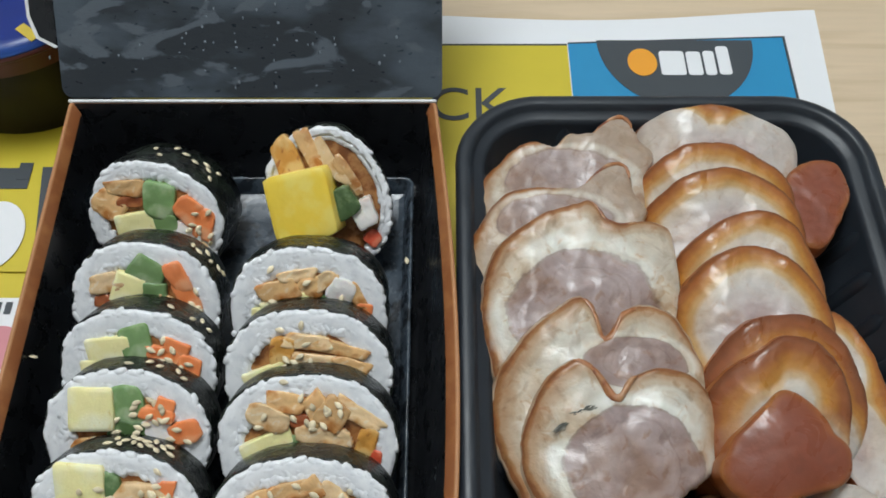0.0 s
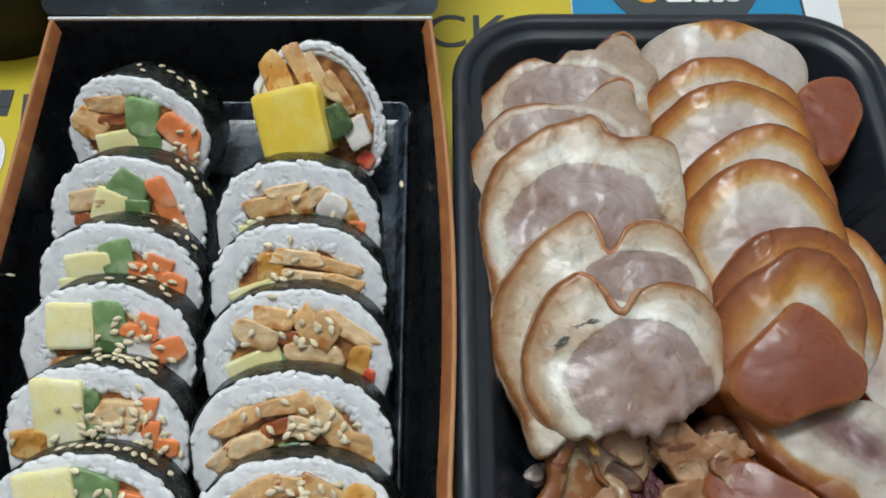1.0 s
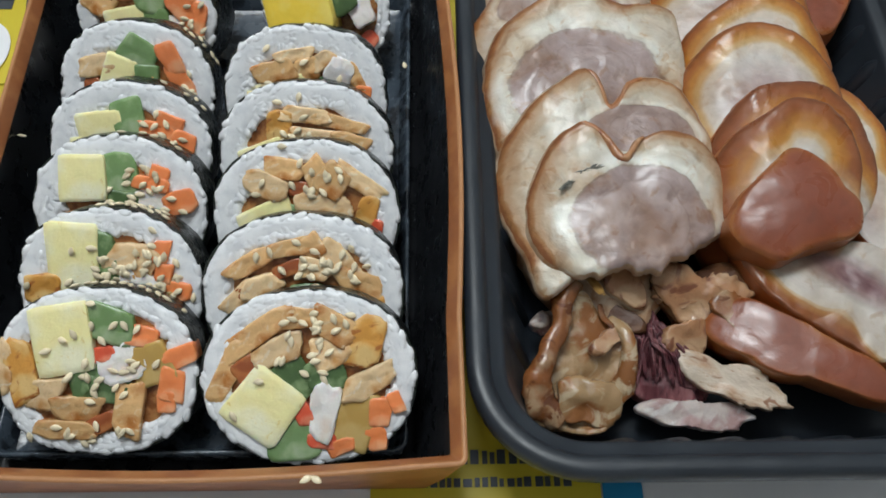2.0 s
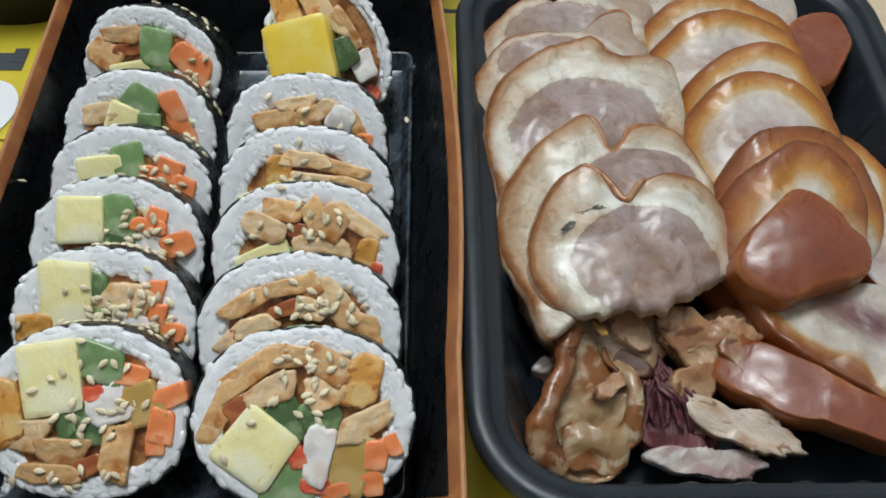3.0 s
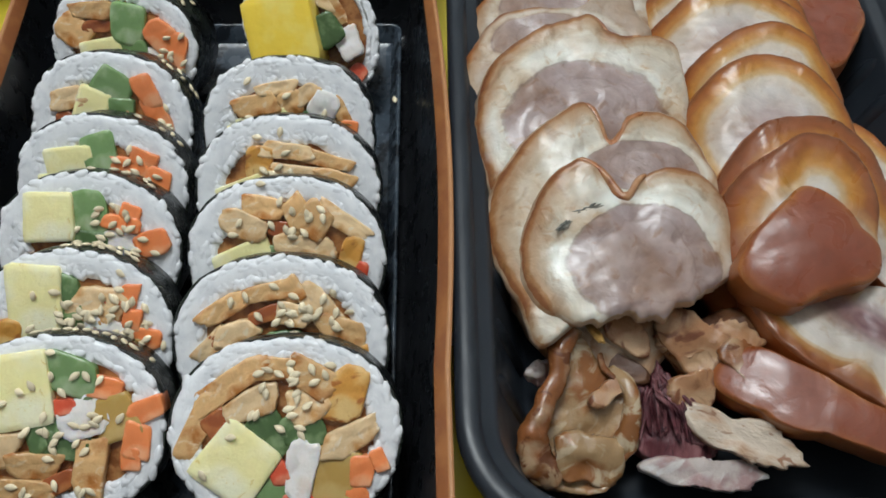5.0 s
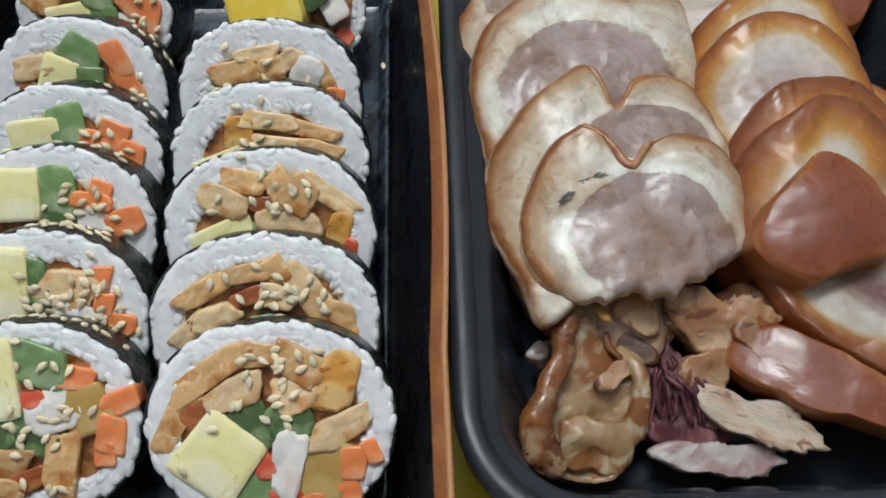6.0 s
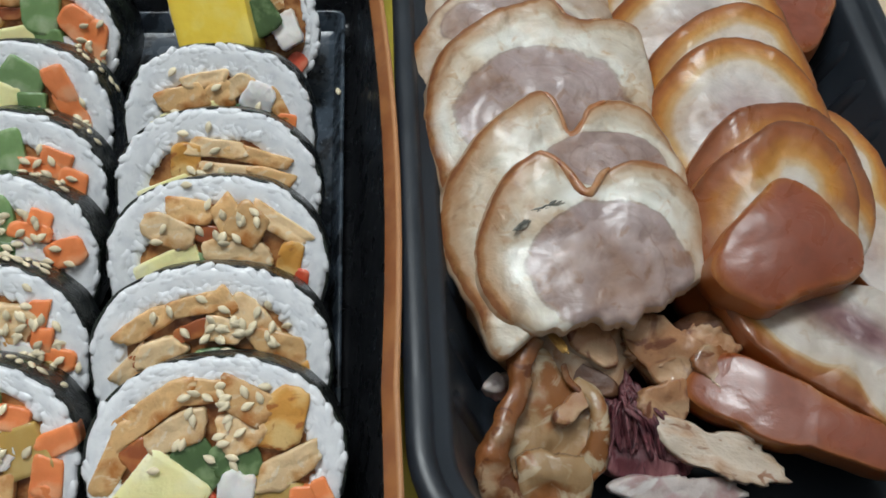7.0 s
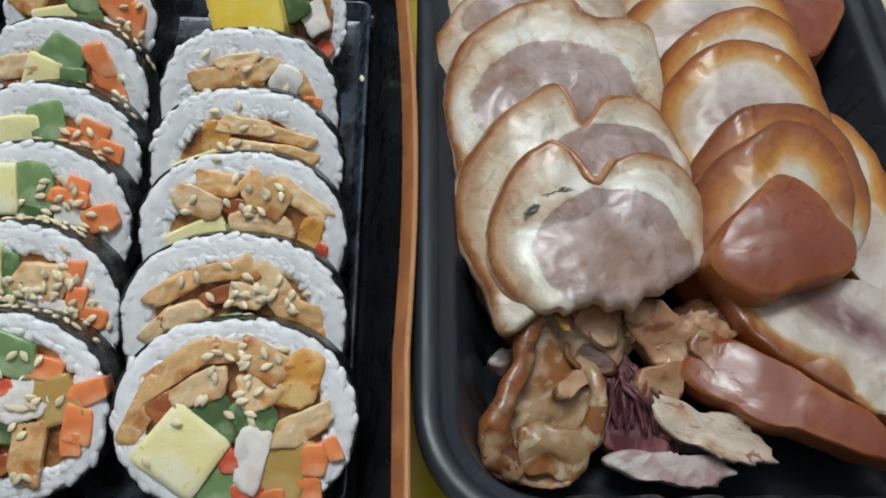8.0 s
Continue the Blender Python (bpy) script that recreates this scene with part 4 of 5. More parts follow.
R3 = kimbap("kimbap slice with tofu, egg and chicken strips", (-0.0434, 0.1349, 0.0505), 0.0538, 0.0465, 45, 0, 0, [
    ("tofu", -0.30, 0.40, 0.26, 0.34, -8, 0.4), ("pale", 0.02, 0.54, 0.52, 0.18, -6, 0.5), ("chicken", 0.38, 0.44, 0.66, 0.15, -14, 0.6), ("pale", 0.14, 0.26, 0.60, 0.16, -8, 0.4), ("chicken", 0.54, 0.20, 0.42, 0.16, -14, 0.5),
    ("egg", -0.42, 0.10, 0.62, 0.18, 20, 0.6), ("pale", 0.24, 0.04, 0.4, 0.2, -10, 0.3), ("cukeskin", -0.1, -0.1, 0.4, 0.2, 0, 0.1)], inner=0.68, seed=14)
R2 = kimbap("kimbap slice with chicken, crab stick and carrot", (-0.0450, 0.1571, 0.0520), 0.0530, 0.0460, 42, 0, 0, [
    ("chicken", -0.36, 0.36, 0.46, 0.24, 10, 0.5), ("pale", -0.10, 0.58, 0.42, 0.16, 8, 0.4), ("chicken", 0.04, 0.38, 0.24, 0.26, 30, 0.4), ("pale", 0.20, 0.50, 0.30, 0.18, 40, 0.4), ("crab", 0.44, 0.34, 0.28, 0.34, -20, 0.9),
    ("egg", -0.22, 0.14, 0.66, 0.22, 14, 0.4), ("cukeskin", 0.12, 0.14, 0.34, 0.18, 20, 0.2), ("chicken", 0.62, 0.28, 0.14, 0.30, 20, 0.2), ("carrot", 0.70, 0.02, 0.18, 0.22, -10, 0.5), ("egg", -0.62, -0.02, 0.16, 0.18, 0, 0.3)], inner=0.66, seed=15)
R1 = kimbap("end slice of kimbap with a thick yellow egg block", (-0.0428, 0.2075, 0.0525), 0.0434, 0.0540, 44, 4, 14, [
    ("tofu", -0.42, 0.66, 0.36, 0.50, 10, 0.8), ("chicken", -0.02, 0.66, 0.22, 0.60, 6, 0.6), ("pale", 0.22, 0.52, 0.20, 0.56, 16, 0.5), ("chicken", 0.44, 0.24, 0.20, 0.50, 14, 0.4), ("block", -0.36, 0.06, 0.92, 0.72, -2, 7.5),
    ("cukeskin", 0.28, -0.06, 0.36, 0.34, 10, 5.0), ("crab", 0.52, -0.28, 0.34, 0.34, -10, 3.5), ("crabred", 0.52, -0.66, 0.22, 0.18, 20, 0.4)], inner=0.84, seed=16, thick=0.016)
L6 = kimbap("large kimbap slice with egg, carrot, radish and chicken", (-0.0952, 0.0650, 0.0460), 0.0540, 0.0460, 54, 0, 0, [
    ("egg", -0.34, 0.40, 0.52, 0.68, 8, 0.9), ("cuke", 0.12, 0.58, 0.44, 0.36, -20, 0.3), ("cukeskin", -0.14, -0.06, 0.30, 0.26, 30, 0.2), ("cukeskin", 0.06, -0.20, 0.40, 0.24, -10, 0.2), ("tofu", -0.76, 0.02, 0.26, 0.62, 8, 0.3),
    ("pale", -0.92, 0.10, 0.13, 0.50, 0, 0.2), ("crabred", 0.06, 0.22, 0.22, 0.15, 14, 0.4), ("crab", 0.22, 0.10, 0.40, 0.34, 30, 0.9), ("carrot", 0.40, 0.44, 0.38, 0.20, -8, 0.6), ("radish", 0.54, 0.10, 0.36, 0.40, 20, 0.3),
    ("carrot", 0.83, 0.18, 0.30, 0.20, 26, 0.8), ("carrot", 0.74, -0.16, 0.22, 0.34, -8, 0.9), ("carrot", 0.68, -0.36, 0.16, 0.20, 10, 0.6), ("pale", -0.57, -0.26, 0.28, 0.30, -14, 0.5), ("chicken", -0.22, -0.42, 0.42, 0.24, -8, 0.5),
    ("chicken", 0.30, -0.44, 0.24, 0.52, -6, 0.7), ("chicken", -0.34, -0.68, 0.52, 0.18, -8, 0.4), ("burdock", 0.0, -0.62, 0.34, 0.18, 28, 0.3)], inner=0.78, seed=21)
L5 = kimbap("kimbap slice with egg and many sesame seeds", (-0.0964, 0.0898, 0.0475), 0.0525, 0.0460, 49, 0, -4, [
    ("egg", -0.40, 0.34, 0.48, 0.74, 4, 0.9), ("cukeskin", -0.08, 0.36, 0.26, 0.60, 8, 0.1), ("pale", 0.24, 0.36, 0.44, 0.36, -8, 0.3), ("carrot", 0.54, 0.50, 0.16, 0.24, -8, 0.8), ("crabred", 0.40, 0.46, 0.18, 0.18, 20, 0.4),
    ("carrot", 0.58, 0.24, 0.16, 0.20, -8, 0.7), ("carrot", 0.72, 0.02, 0.28, 0.20, -10, 0.7), ("crab", 0.34, 0.06, 0.46, 0.28, -10, 0.4), ("radish", 0.52, -0.14, 0.30, 0.24, 0, 0.2), ("tofu", -0.72, -0.04, 0.34, 0.30, 0, 0.3), ("chicken", -0.2, -0.3, 0.5, 0.3, 0, 0.3)], inner=0.70, seed=22)
L4 = kimbap("kimbap slice with square egg, cucumber and carrot", (-0.0978, 0.1148, 0.0490), 0.0515, 0.0455, 46, 0, -4, [
    ("egg", -0.42, 0.42, 0.48, 0.50, 4, 1.0), ("cuke", -0.02, 0.50, 0.40, 0.46, 0, 0.3), ("carrot", 0.36, 0.40, 0.38, 0.16, -8, 0.6), ("carrot", 0.46, 0.54, 0.20, 0.16, -20, 0.5), ("carrot", 0.70, 0.18, 0.34, 0.26, 14, 0.8), ("crab", 0.38, 0.14, 0.46, 0.24, -8, 0.5),
    ("cukeskin", 0.0, 0.10, 0.4, 0.3, 0, 0.1), ("chicken", -0.4, -0.2, 0.5, 0.3, 0, 0.2)], inner=0.66, seed=23)
L3 = kimbap("kimbap slice with pale egg, cucumber and carrot", (-0.0980, 0.1349, 0.0505), 0.0500, 0.0455, 43, 0, -4, [
    ("egg", -0.36, 0.36, 0.50, 0.34, 8, 0.6), ("cuke", -0.02, 0.52, 0.34, 0.42, 16, 0.3), ("carrot", 0.30, 0.36, 0.46, 0.18, -8, 0.7), ("carrot", 0.50, 0.48, 0.30, 0.16, -14, 0.5), ("carrot", 0.66, 0.18, 0.26, 0.30, -14, 0.8), ("crab", 0.36, 0.12, 0.46, 0.16, -10, 0.5),
    ("egg", -0.5, 0.1, 0.4, 0.2, 8, 0.3)], inner=0.66, seed=24)
L2 = kimbap("kimbap slice with cucumber, carrot and chicken", (-0.0993, 0.1588, 0.0520), 0.0490, 0.0450, 41, 0, -8, [
    ("pale", -0.56, 0.30, 0.42, 0.26, 24, 0.5), ("egg", -0.26, 0.22, 0.36, 0.44, -12, 0.7), ("cuke", -0.02, 0.56, 0.42, 0.34, -26, 0.5), ("cuke", 0.06, 0.24, 0.36, 0.26, 10, 0.3), ("carrot", 0.40, 0.54, 0.22, 0.40, 36, 0.9), ("carrot", 0.56, 0.24, 0.22, 0.48, 36, 0.8),
    ("pale", 0.36, 0.06, 0.40, 0.20, -24, 0.4), ("burdock", -0.58, 0.02, 0.20, 0.16, 0, 0.2)], inner=0.68, seed=25)
L1 = kimbap("end slice of kimbap wrapped in a wide band of seaweed", (-0.1012, 0.1920, 0.0510), 0.0490, 0.0430, 36, -6, -16, [
    ("chicken", -0.52, 0.40, 0.50, 0.22, 22, 0.7), ("chicken", -0.70, 0.00, 0.40, 0.36, -20, 0.6), ("burdock", -0.40, 0.20, 0.36, 0.14, 24, 0.1), ("cuke", -0.02, 0.38, 0.40, 0.52, 10, 0.6), ("cuke", 0.12, -0.04, 0.40, 0.34, 30, 0.3), ("egg", -0.26, -0.18, 0.50, 0.36, 28, 0.7),
    ("carrot", 0.42, 0.40, 0.36, 0.34, -20, 0.8), ("carrot", 0.66, 0.26, 0.30, 0.44, 10, 0.8), ("crab", 0.50, -0.04, 0.40, 0.26, -20, 0.5), ("pale", 0.70, -0.28, 0.28, 0.34, 0, 0.4)], inner=0.74, seed=26, thick=0.024)

sprinkle(R6, [(0.02, 0.55, 0.14, 0.14, 18), (0.12, 0.10, 0.08, 0.16, 7), (0.34, 0.66, 0.06, 0.03, 3), (-0.3, -0.15, 0.25, 0.2, 3)], 31)
sprinkle(R5, [(0.10, 0.35, 0.22, 0.22, 33), (-0.4, 0.5, 0.1, 0.1, 2), (0.0, 0.05, 0.2, 0.06, 6)], 32)
sprinkle(R4, [(0.28, 0.42, 0.16, 0.14, 14), (-0.2, 0.5, 0.25, 0.2, 4)], 33)
sprinkle(R3, [(0.05, 0.35, 0.22, 0.2, 9)], 34)
sprinkle(R2, [(0.05, 0.3, 0.3, 0.2, 4)], 35)
sprinkle(L6, [(-0.02, -0.15, 0.22, 0.22, 20), (0.0, -0.75, 0.3, 0.06, 9), (0.15, 0.5, 0.2, 0.15, 7), (0.5, 0.1, 0.1, 0.1, 3)], 36)
sprinkle(L5, [(0.22, 0.28, 0.26, 0.2, 42), (0.1, -0.02, 0.4, 0.05, 14), (0.6, 0.05, 0.12, 0.15, 6)], 37)
sprinkle(L4, [(0.28, 0.34, 0.2, 0.16, 16), (0.2, 0.02, 0.25, 0.07, 16)], 38)
sprinkle(L3, [(0.42, 0.34, 0.16, 0.12, 9), (0.2, 0.12, 0.25, 0.06, 8)], 39)
sprinkle(L2, [(0.36, 0.08, 0.16, 0.07, 12), (0.6, 0.2, 0.1, 0.2, 3)], 40)
sprinkle(L1, [(0.6, 0.35, 0.12, 0.12, 4), (0.6, -0.1, 0.15, 0.15, 4)], 41)
edge_seeds(L1, [(104, 0.30), (112, 0.55), (88, 0.62), (78, 0.50), (70, 0.62), (66, 0.50), (58, 0.62), (60, 0.30), (98, 0.75)], 42)
edge_seeds(L2, [(62, 0.5), (56, 0.4), (50, 0.6), (44, 0.4), (36, 0.5), (30, 0.6)], 43)
edge_seeds(L3, [(52, 0.3), (46, 0.5), (38, 0.4), (70, 0.4)], 44)
edge_seeds(L4, [(80, 0.5), (72, 0.4), (60, 0.5), (54, 0.3), (92, 0.3)], 46)
edge_seeds(L5, [(100, 0.35), (96, 0.6), (92, 0.3), (90, 0.5), (87, 0.7), (84, 0.4), (82, 0.6), (79, 0.3), (77, 0.55), (74, 0.4), (72, 0.65), (69, 0.3), (66, 0.5), (63, 0.65), (60, 0.35)], 45)
edge_seeds(L6, [(104, 0.3), (98, 0.4), (93, 0.3), (88, 0.4), (83, 0.3), (78, 0.4), (73, 0.3), (68, 0.4), (63, 0.3), (58, 0.4), (52, 0.35), (40, 0.4)], 47)
for x, y, z, a in ((-0.0135, 0.1755, 0.0136, 10), (-0.1322, 0.1255, 0.0360, 80), (-0.0680, 0.1300, 0.0070, 30), (-0.0330, 0.0128, 0.0440, 60), (-0.0355, 0.0128, 0.0440, 120), (-0.0685, 0.150, 0.0070, 100)):
    put_seed(pose(x, y, z, 0, 60 if x < -0.12 else 0, a))


# ---- braised pork ----
def radial(shape):
    """A closed outline from a few (degrees, radius in mm) knots, eased between them."""
    deg = np.array([d for d, _ in shape] + [shape[0][0] + 360.0])
    val = np.array([r for _, r in shape] + [shape[0][1]]) / 1000.0

    def at(a):
        d = (math.degrees(a) - deg[0]) % 360 + deg[0]
        k = min(len(deg) - 2, max(0, int(np.searchsorted(deg, d, side="right")) - 1))
        t = (d - deg[k]) / (deg[k + 1] - deg[k])
        n = len(shape)
        p0, p1, p2, p3 = val[(k - 1) % n], val[k], val[k + 1], val[(k + 2) % n]
        return float(0.5 * (2 * p1 + (p2 - p0) * t + (2 * p0 - 5 * p1 + 4 * p2 - p3) * t * t + (3 * p1 - p0 - 3 * p2 + p3) * t ** 3))

    return at


def oval(rx, ry, power=2.2):
    def at(a):
        c, s = math.cos(a), math.sin(a)
        return (abs(c / rx) ** power + abs(s / ry) ** power) ** (-1 / power)
    return at


def slab(name, label, at, outline, tilt, yaw, thick, face, side, core=(0, 0, 0.012, 0.012), droop=(0.0, 0.0), dome=0.0, ragged=0.02, seed=1, side_tilt=0.0, skin_arc=None, torn=None, group="pork slices", category="pork", grid=56, lumpy=0.9, roll=None):
    """A slice of pork: cut face on top, skin round its edge. droop: how far its left and right sides sag; skin_arc: where the skin is, (middle, half width) in degrees."""
    m = pose(*at, 0, 0, yaw) @ pose(0, 0, 0, tilt, side_tilt, 0)
    ob = thing(name, label, category, m, group)

    def R(a):
        c, s = math.cos(a), math.sin(a)
        r = outline(a)
        if torn:
            q = abs((math.degrees(a) - torn[0] + 180) % 360 - 180)
            if q < torn[1]:
                r *= 1 + torn[2] * (1 - q / torn[1]) ** 0.5 * (noise.noise(Vector((c * 8, s * 8, seed * 0.7))) + 0.35 * noise.noise(Vector((c * 21, s * 21, seed * 0.3))))
        return r * (1 + (0.02 + ragged) * noise.noise(Vector((c * 2.2, s * 2.2, seed * 1.9))) + ragged * noise.noise(Vector((c * 7, s * 7, seed * 2.7))) + ragged * 0.7 * noise.noise(Vector((c * 19, s * 19, seed))))

    reach = max(R(2 * math.pi * i / 60) for i in range(60))

    def sag(x, y):
        u = x / reach
        d = droop[0] if u < 0 else droop[1]
        return -d * max(0.0, abs(u) - 0.25) ** 2 * 1.8 - dome * (x * x + y * y) / (reach * reach)

    verts, skin, corev, faces = [], [], [], []
    g = grid
    for j in range(g + 1):
        for i in range(g + 1):
            u, v = 2 * i / g - 1, 2 * j / g - 1
            px, py = u * math.sqrt(1 - v * v / 2), v * math.sqrt(1 - u * u / 2)
            t, a = math.hypot(px, py), math.atan2(py, px)
            r = R(a)
            x, y = math.cos(a) * r * t, math.sin(a) * r * t
            z = sag(x, y) + lumpy * (0.0016 * noise.noise(Vector((x * 48, y * 48, seed * 1.3))) + 0.0010 * noise.noise(Vector((x * 110, y * 110, seed))) + 0.0004 * noise.noise(Vector((x * 260, y * 260, seed))))
            if t > 0.93:
                z -= 0.0010 * ((t - 0.93) / 0.07) ** 2
            d = (1 - t) * r * 1000
            if skin_arc:
                q = abs((math.degrees(a) - skin_arc[0] + 180) % 360 - 180)
                d += max(0.0, q - skin_arc[1]) * 0.4
            verts.append((x, y, z))
            skin.append(d)
            corev.append(math.hypot((x - core[0]) / core[2], (y - core[1]) / core[3]))
    w = g + 1
    for j in range(g):
        for i in range(g):
            faces.append((j * w + i, j * w + i + 1, (j + 1) * w + i + 1, (j + 1) * w + i))
    part("cut_face", mesh_of("cut_face", verts, faces, True, {"skin_mm": skin, "core": corev}), face, ob)
    loop = [i for i in range(g)] + [j * w + g for j in range(g)] + [g * w + i for i in range(g, 0, -1)] + [j * w for j in range(g, 0, -1)]
    rim = [verts[k] for k in loop]
    rr = [rim]
    for f_, s_ in ((0.12, 1.012), (0.45, 1.03), (0.8, 1.01), (1.0, 0.93)):
        rr.append([(x * s_ * (1 + 0.012 * noise.noise(Vector((x * 200, y * 200, f_ * 5 + seed)))), y * s_, z - thick * f_) for x, y, z in rim])
    part("rind", rings_mesh("rind", list(reversed(rr)), close_first=True), side, ob)
    if roll:
        # skin that curls up along a stretch of the edge
        a0, a1, wide = roll
        line, radii = [], []
        for k in range(15):
            a = radians(a0 + (a1 - a0) * k / 14)
            r = R(a) * 0.985
            x, y = math.cos(a) * r, math.sin(a) * r
            line.append((x, y, sag(x, y) - 0.0005))
            radii.append(wide * (0.25 + 0.75 * math.sin(math.pi * k / 14) ** 0.6))
        rope("skin_roll", line, radii, M_SKIN, ob, "curled orange-brown skin", seed, 0.7, 0.45, 10, 4)
    return ob


def lump(name, label, at, size, rot, material, seed=1, rough=0.25, freq=1.6, fine=0.06, category="pork", group="pork scraps", segs=(36, 24)):
    """An irregular scrap of meat: an ellipsoid pushed in and out at several scales."""
    n, rows = segs
    verts, faces = [], []
    for r in range(rows + 1):
        b = -math.pi / 2 + math.pi * r / rows
        for i in range(n):
            a = 2 * math.pi * i / n
            d = Vector((math.cos(a) * math.cos(b), math.sin(a) * math.cos(b), math.sin(b)))
            k = 1 + rough * noise.noise(d * freq + Vector((seed * 3.3, 0, seed))) + fine * noise.noise(d * 6 + Vector((0, seed, 1))) + fine * 0.6 * noise.noise(d * 14 + Vector((seed, 0, 4)))
            verts.append((d.x * k * size[0], d.y * k * size[1], d.z * k * size[2]))
    for r in range(rows):
        for i in range(n):
            j = (i + 1) % n
            faces.append((r * n + i, r * n + j, (r + 1) * n + j, (r + 1) * n + i))
    me = mesh_of(name, verts, faces)
    return thing(name, label, category, pose(*at, *rot), group, me=me, material=material)


def rope(name, pts, radii, material, parent, label="", seed=1, flat=0.8, rough=0.25, n=14, steps=8):
    """A fleshy strand along a bent line, with an uneven width."""
    P = [Vector(p) for p in pts]
    rings = []
    total = (len(P) - 1) * steps
    for k in range(total + 1):
        f = k / steps
        i = min(len(P) - 2, int(f))
        t = f - i
        p0, p1, p2, p3 = P[max(0, i - 1)], P[i], P[i + 1], P[min(len(P) - 1, i + 2)]
        c = 0.5 * (2 * p1 + (p2 - p0) * t + (2 * p0 - 5 * p1 + 4 * p2 - p3) * t * t + (3 * p1 - p0 - 3 * p2 + p3) * t ** 3)
        d = ((p2 - p0) * (1 - t) + (p3 - p1) * t).normalized()
        r = radii[i] * (1 - t) + radii[i + 1] * t
        if k in (0, total):
            r *= 0.35
        side_v = d.cross(Vector((0, 0, 1))).normalized()
        up_v = side_v.cross(d)
        ring = []
        for q in range(n):
            a = 2 * math.pi * q / n
            o = side_v * math.cos(a) + up_v * math.sin(a) * flat
            kk = 1 + rough * noise.noise(c * 160 + o * 1.2 + Vector((seed, 0, 0))) + rough * 0.5 * noise.noise(c * 500 + o * 3)
            ring.append(c + o * r * kk)
        rings.append(ring)
    return part(name, rings_mesh(name, rings, close_first=True, close_last=True), material, parent, label)


# lower layer that carries the shown slices
lump("pork_mound", "mound of braised pork under the upper slices", (0.047, 0.140, 0.018), (0.032, 0.078, 0.0155), (0, 0, 0), M_RIND_P, 3, 0.10, group="")
lump("pork_mound", "mound of braised pork under the upper slices", (0.103, 0.140, 0.018), (0.032, 0.078, 0.0165), (0, 0, 0), M_RIND, 4, 0.10, group="")

KN = "round slice of braised pork knuckle with pale fat and lean core"
slab("pork_slice", "ragged brown slice of braised pork with lean centre", (0.042, 0.188, 0.0405), radial([(0, 31), (15, 32), (25, 37.6), (36, 37.8), (51, 40.7), (56, 37), (61, 27), (80, 23.5), (95, 18.5), (122, 23.3), (149, 24.8), (174, 29.8), (195, 32.9), (210, 35), (235, 30), (270, 25), (330, 29)]), 9, 0, 0.007, M_FACE_D, M_RIND_P, (0.002, 0.004, 0.022, 0.013), (0.010, 0.002), ragged=0.018, seed=51, skin_arc=(170, 80), roll=(44, 62, 0.0009))
slab("pork_slice", "ragged brown slice of braised pork with lean centre", (0.038, 0.165, 0.0425), radial([(0, 30), (16, 31.4), (21, 34.3), (36, 35.5), (49, 40.2), (56, 37), (62, 26), (68, 22.1), (92, 20.5), (129, 24.6), (150, 25.6), (176, 28.2), (199, 31.3), (215, 34), (240, 30), (270, 25), (330, 29)]), 10, 0, 0.007, M_FACE_D, M_RIND_P, (0.0, 0.008, 0.020, 0.010), (0.012, 0.002), ragged=0.018, seed=52, skin_arc=(170, 80), roll=(42, 62, 0.0009))
slab("pork_slice", KN, (0.043, 0.143, 0.0455), radial([(0, 34), (13, 35.8), (25, 37.7), (37, 40.5), (47, 36.7), (56, 31), (66, 29.5), (74, 33), (80, 34.5), (85, 33), (98, 30.9), (121, 29.6), (142, 30.6), (161, 30.4), (184, 30.3), (216, 33.3), (228, 37.7), (240, 34), (270, 30), (300, 30), (330, 31)]), 10, 0, 0.006, M_FACE_L, M_RIND_P, (0.003, -0.0055, 0.0245, 0.0215), (0.014, 0.004), ragged=0.012, seed=53, skin_arc=(150, 110), roll=(50, 80, 0.0010))
P2 = slab("pork_slice", "knuckle slice with a curled brown notch of skin", (0.048, 0.100, 0.0425), radial([(0, 40), (17, 42), (29, 39.5), (41, 40.4), (52, 42.5), (61, 42.3), (70, 40), (76, 35.5), (79, 29), (84, 26.8), (88, 28.8), (91, 35), (94, 39.5), (98, 40.6), (108, 38.6), (122, 36), (138, 33.8), (149, 34.4), (164, 33.6), (180, 32), (195, 30.8), (218, 31.4), (239, 37.5), (248, 29), (262, 22), (290, 21), (330, 28)]), 12, 0, 0.0045, M_FACE_L, M_RIND_P, (0.012, 0.019, 0.017, 0.008), (0.016, 0.010), ragged=0.010, seed=54, skin_arc=(90, 135), roll=(70, 98, 0.0013))
P1 = slab("pork_slice", "knuckle slice with a large round pink lean core", (0.053, 0.0955, 0.0470), radial([(0, 31.8), (13, 33.2), (24, 31.5), (38, 28.8), (51, 25.1), (64, 21.2), (76, 16.9), (84, 12.3), (92, 10.8), (100, 11.2), (106, 14.8), (110, 19.5), (115, 23.2), (120, 25.6), (135, 26.6), (151, 27.2), (169, 27.6), (188, 29.3), (203, 31.6), (216, 31.7), (236, 29.2), (245, 27.3), (262, 23.0), (284, 24.3), (293, 23.4), (313, 23.6), (332, 27.4), (345, 30.6)]), 13, 0, 0.0055, M_FACE_L, M_RIND_P, (0.0035, -0.0090, 0.0205, 0.0170), (0.008, 0.010), ragged=0.010, seed=55, skin_arc=(105, 115), torn=(275, 60, 0.10), roll=(72, 122, 0.0012))
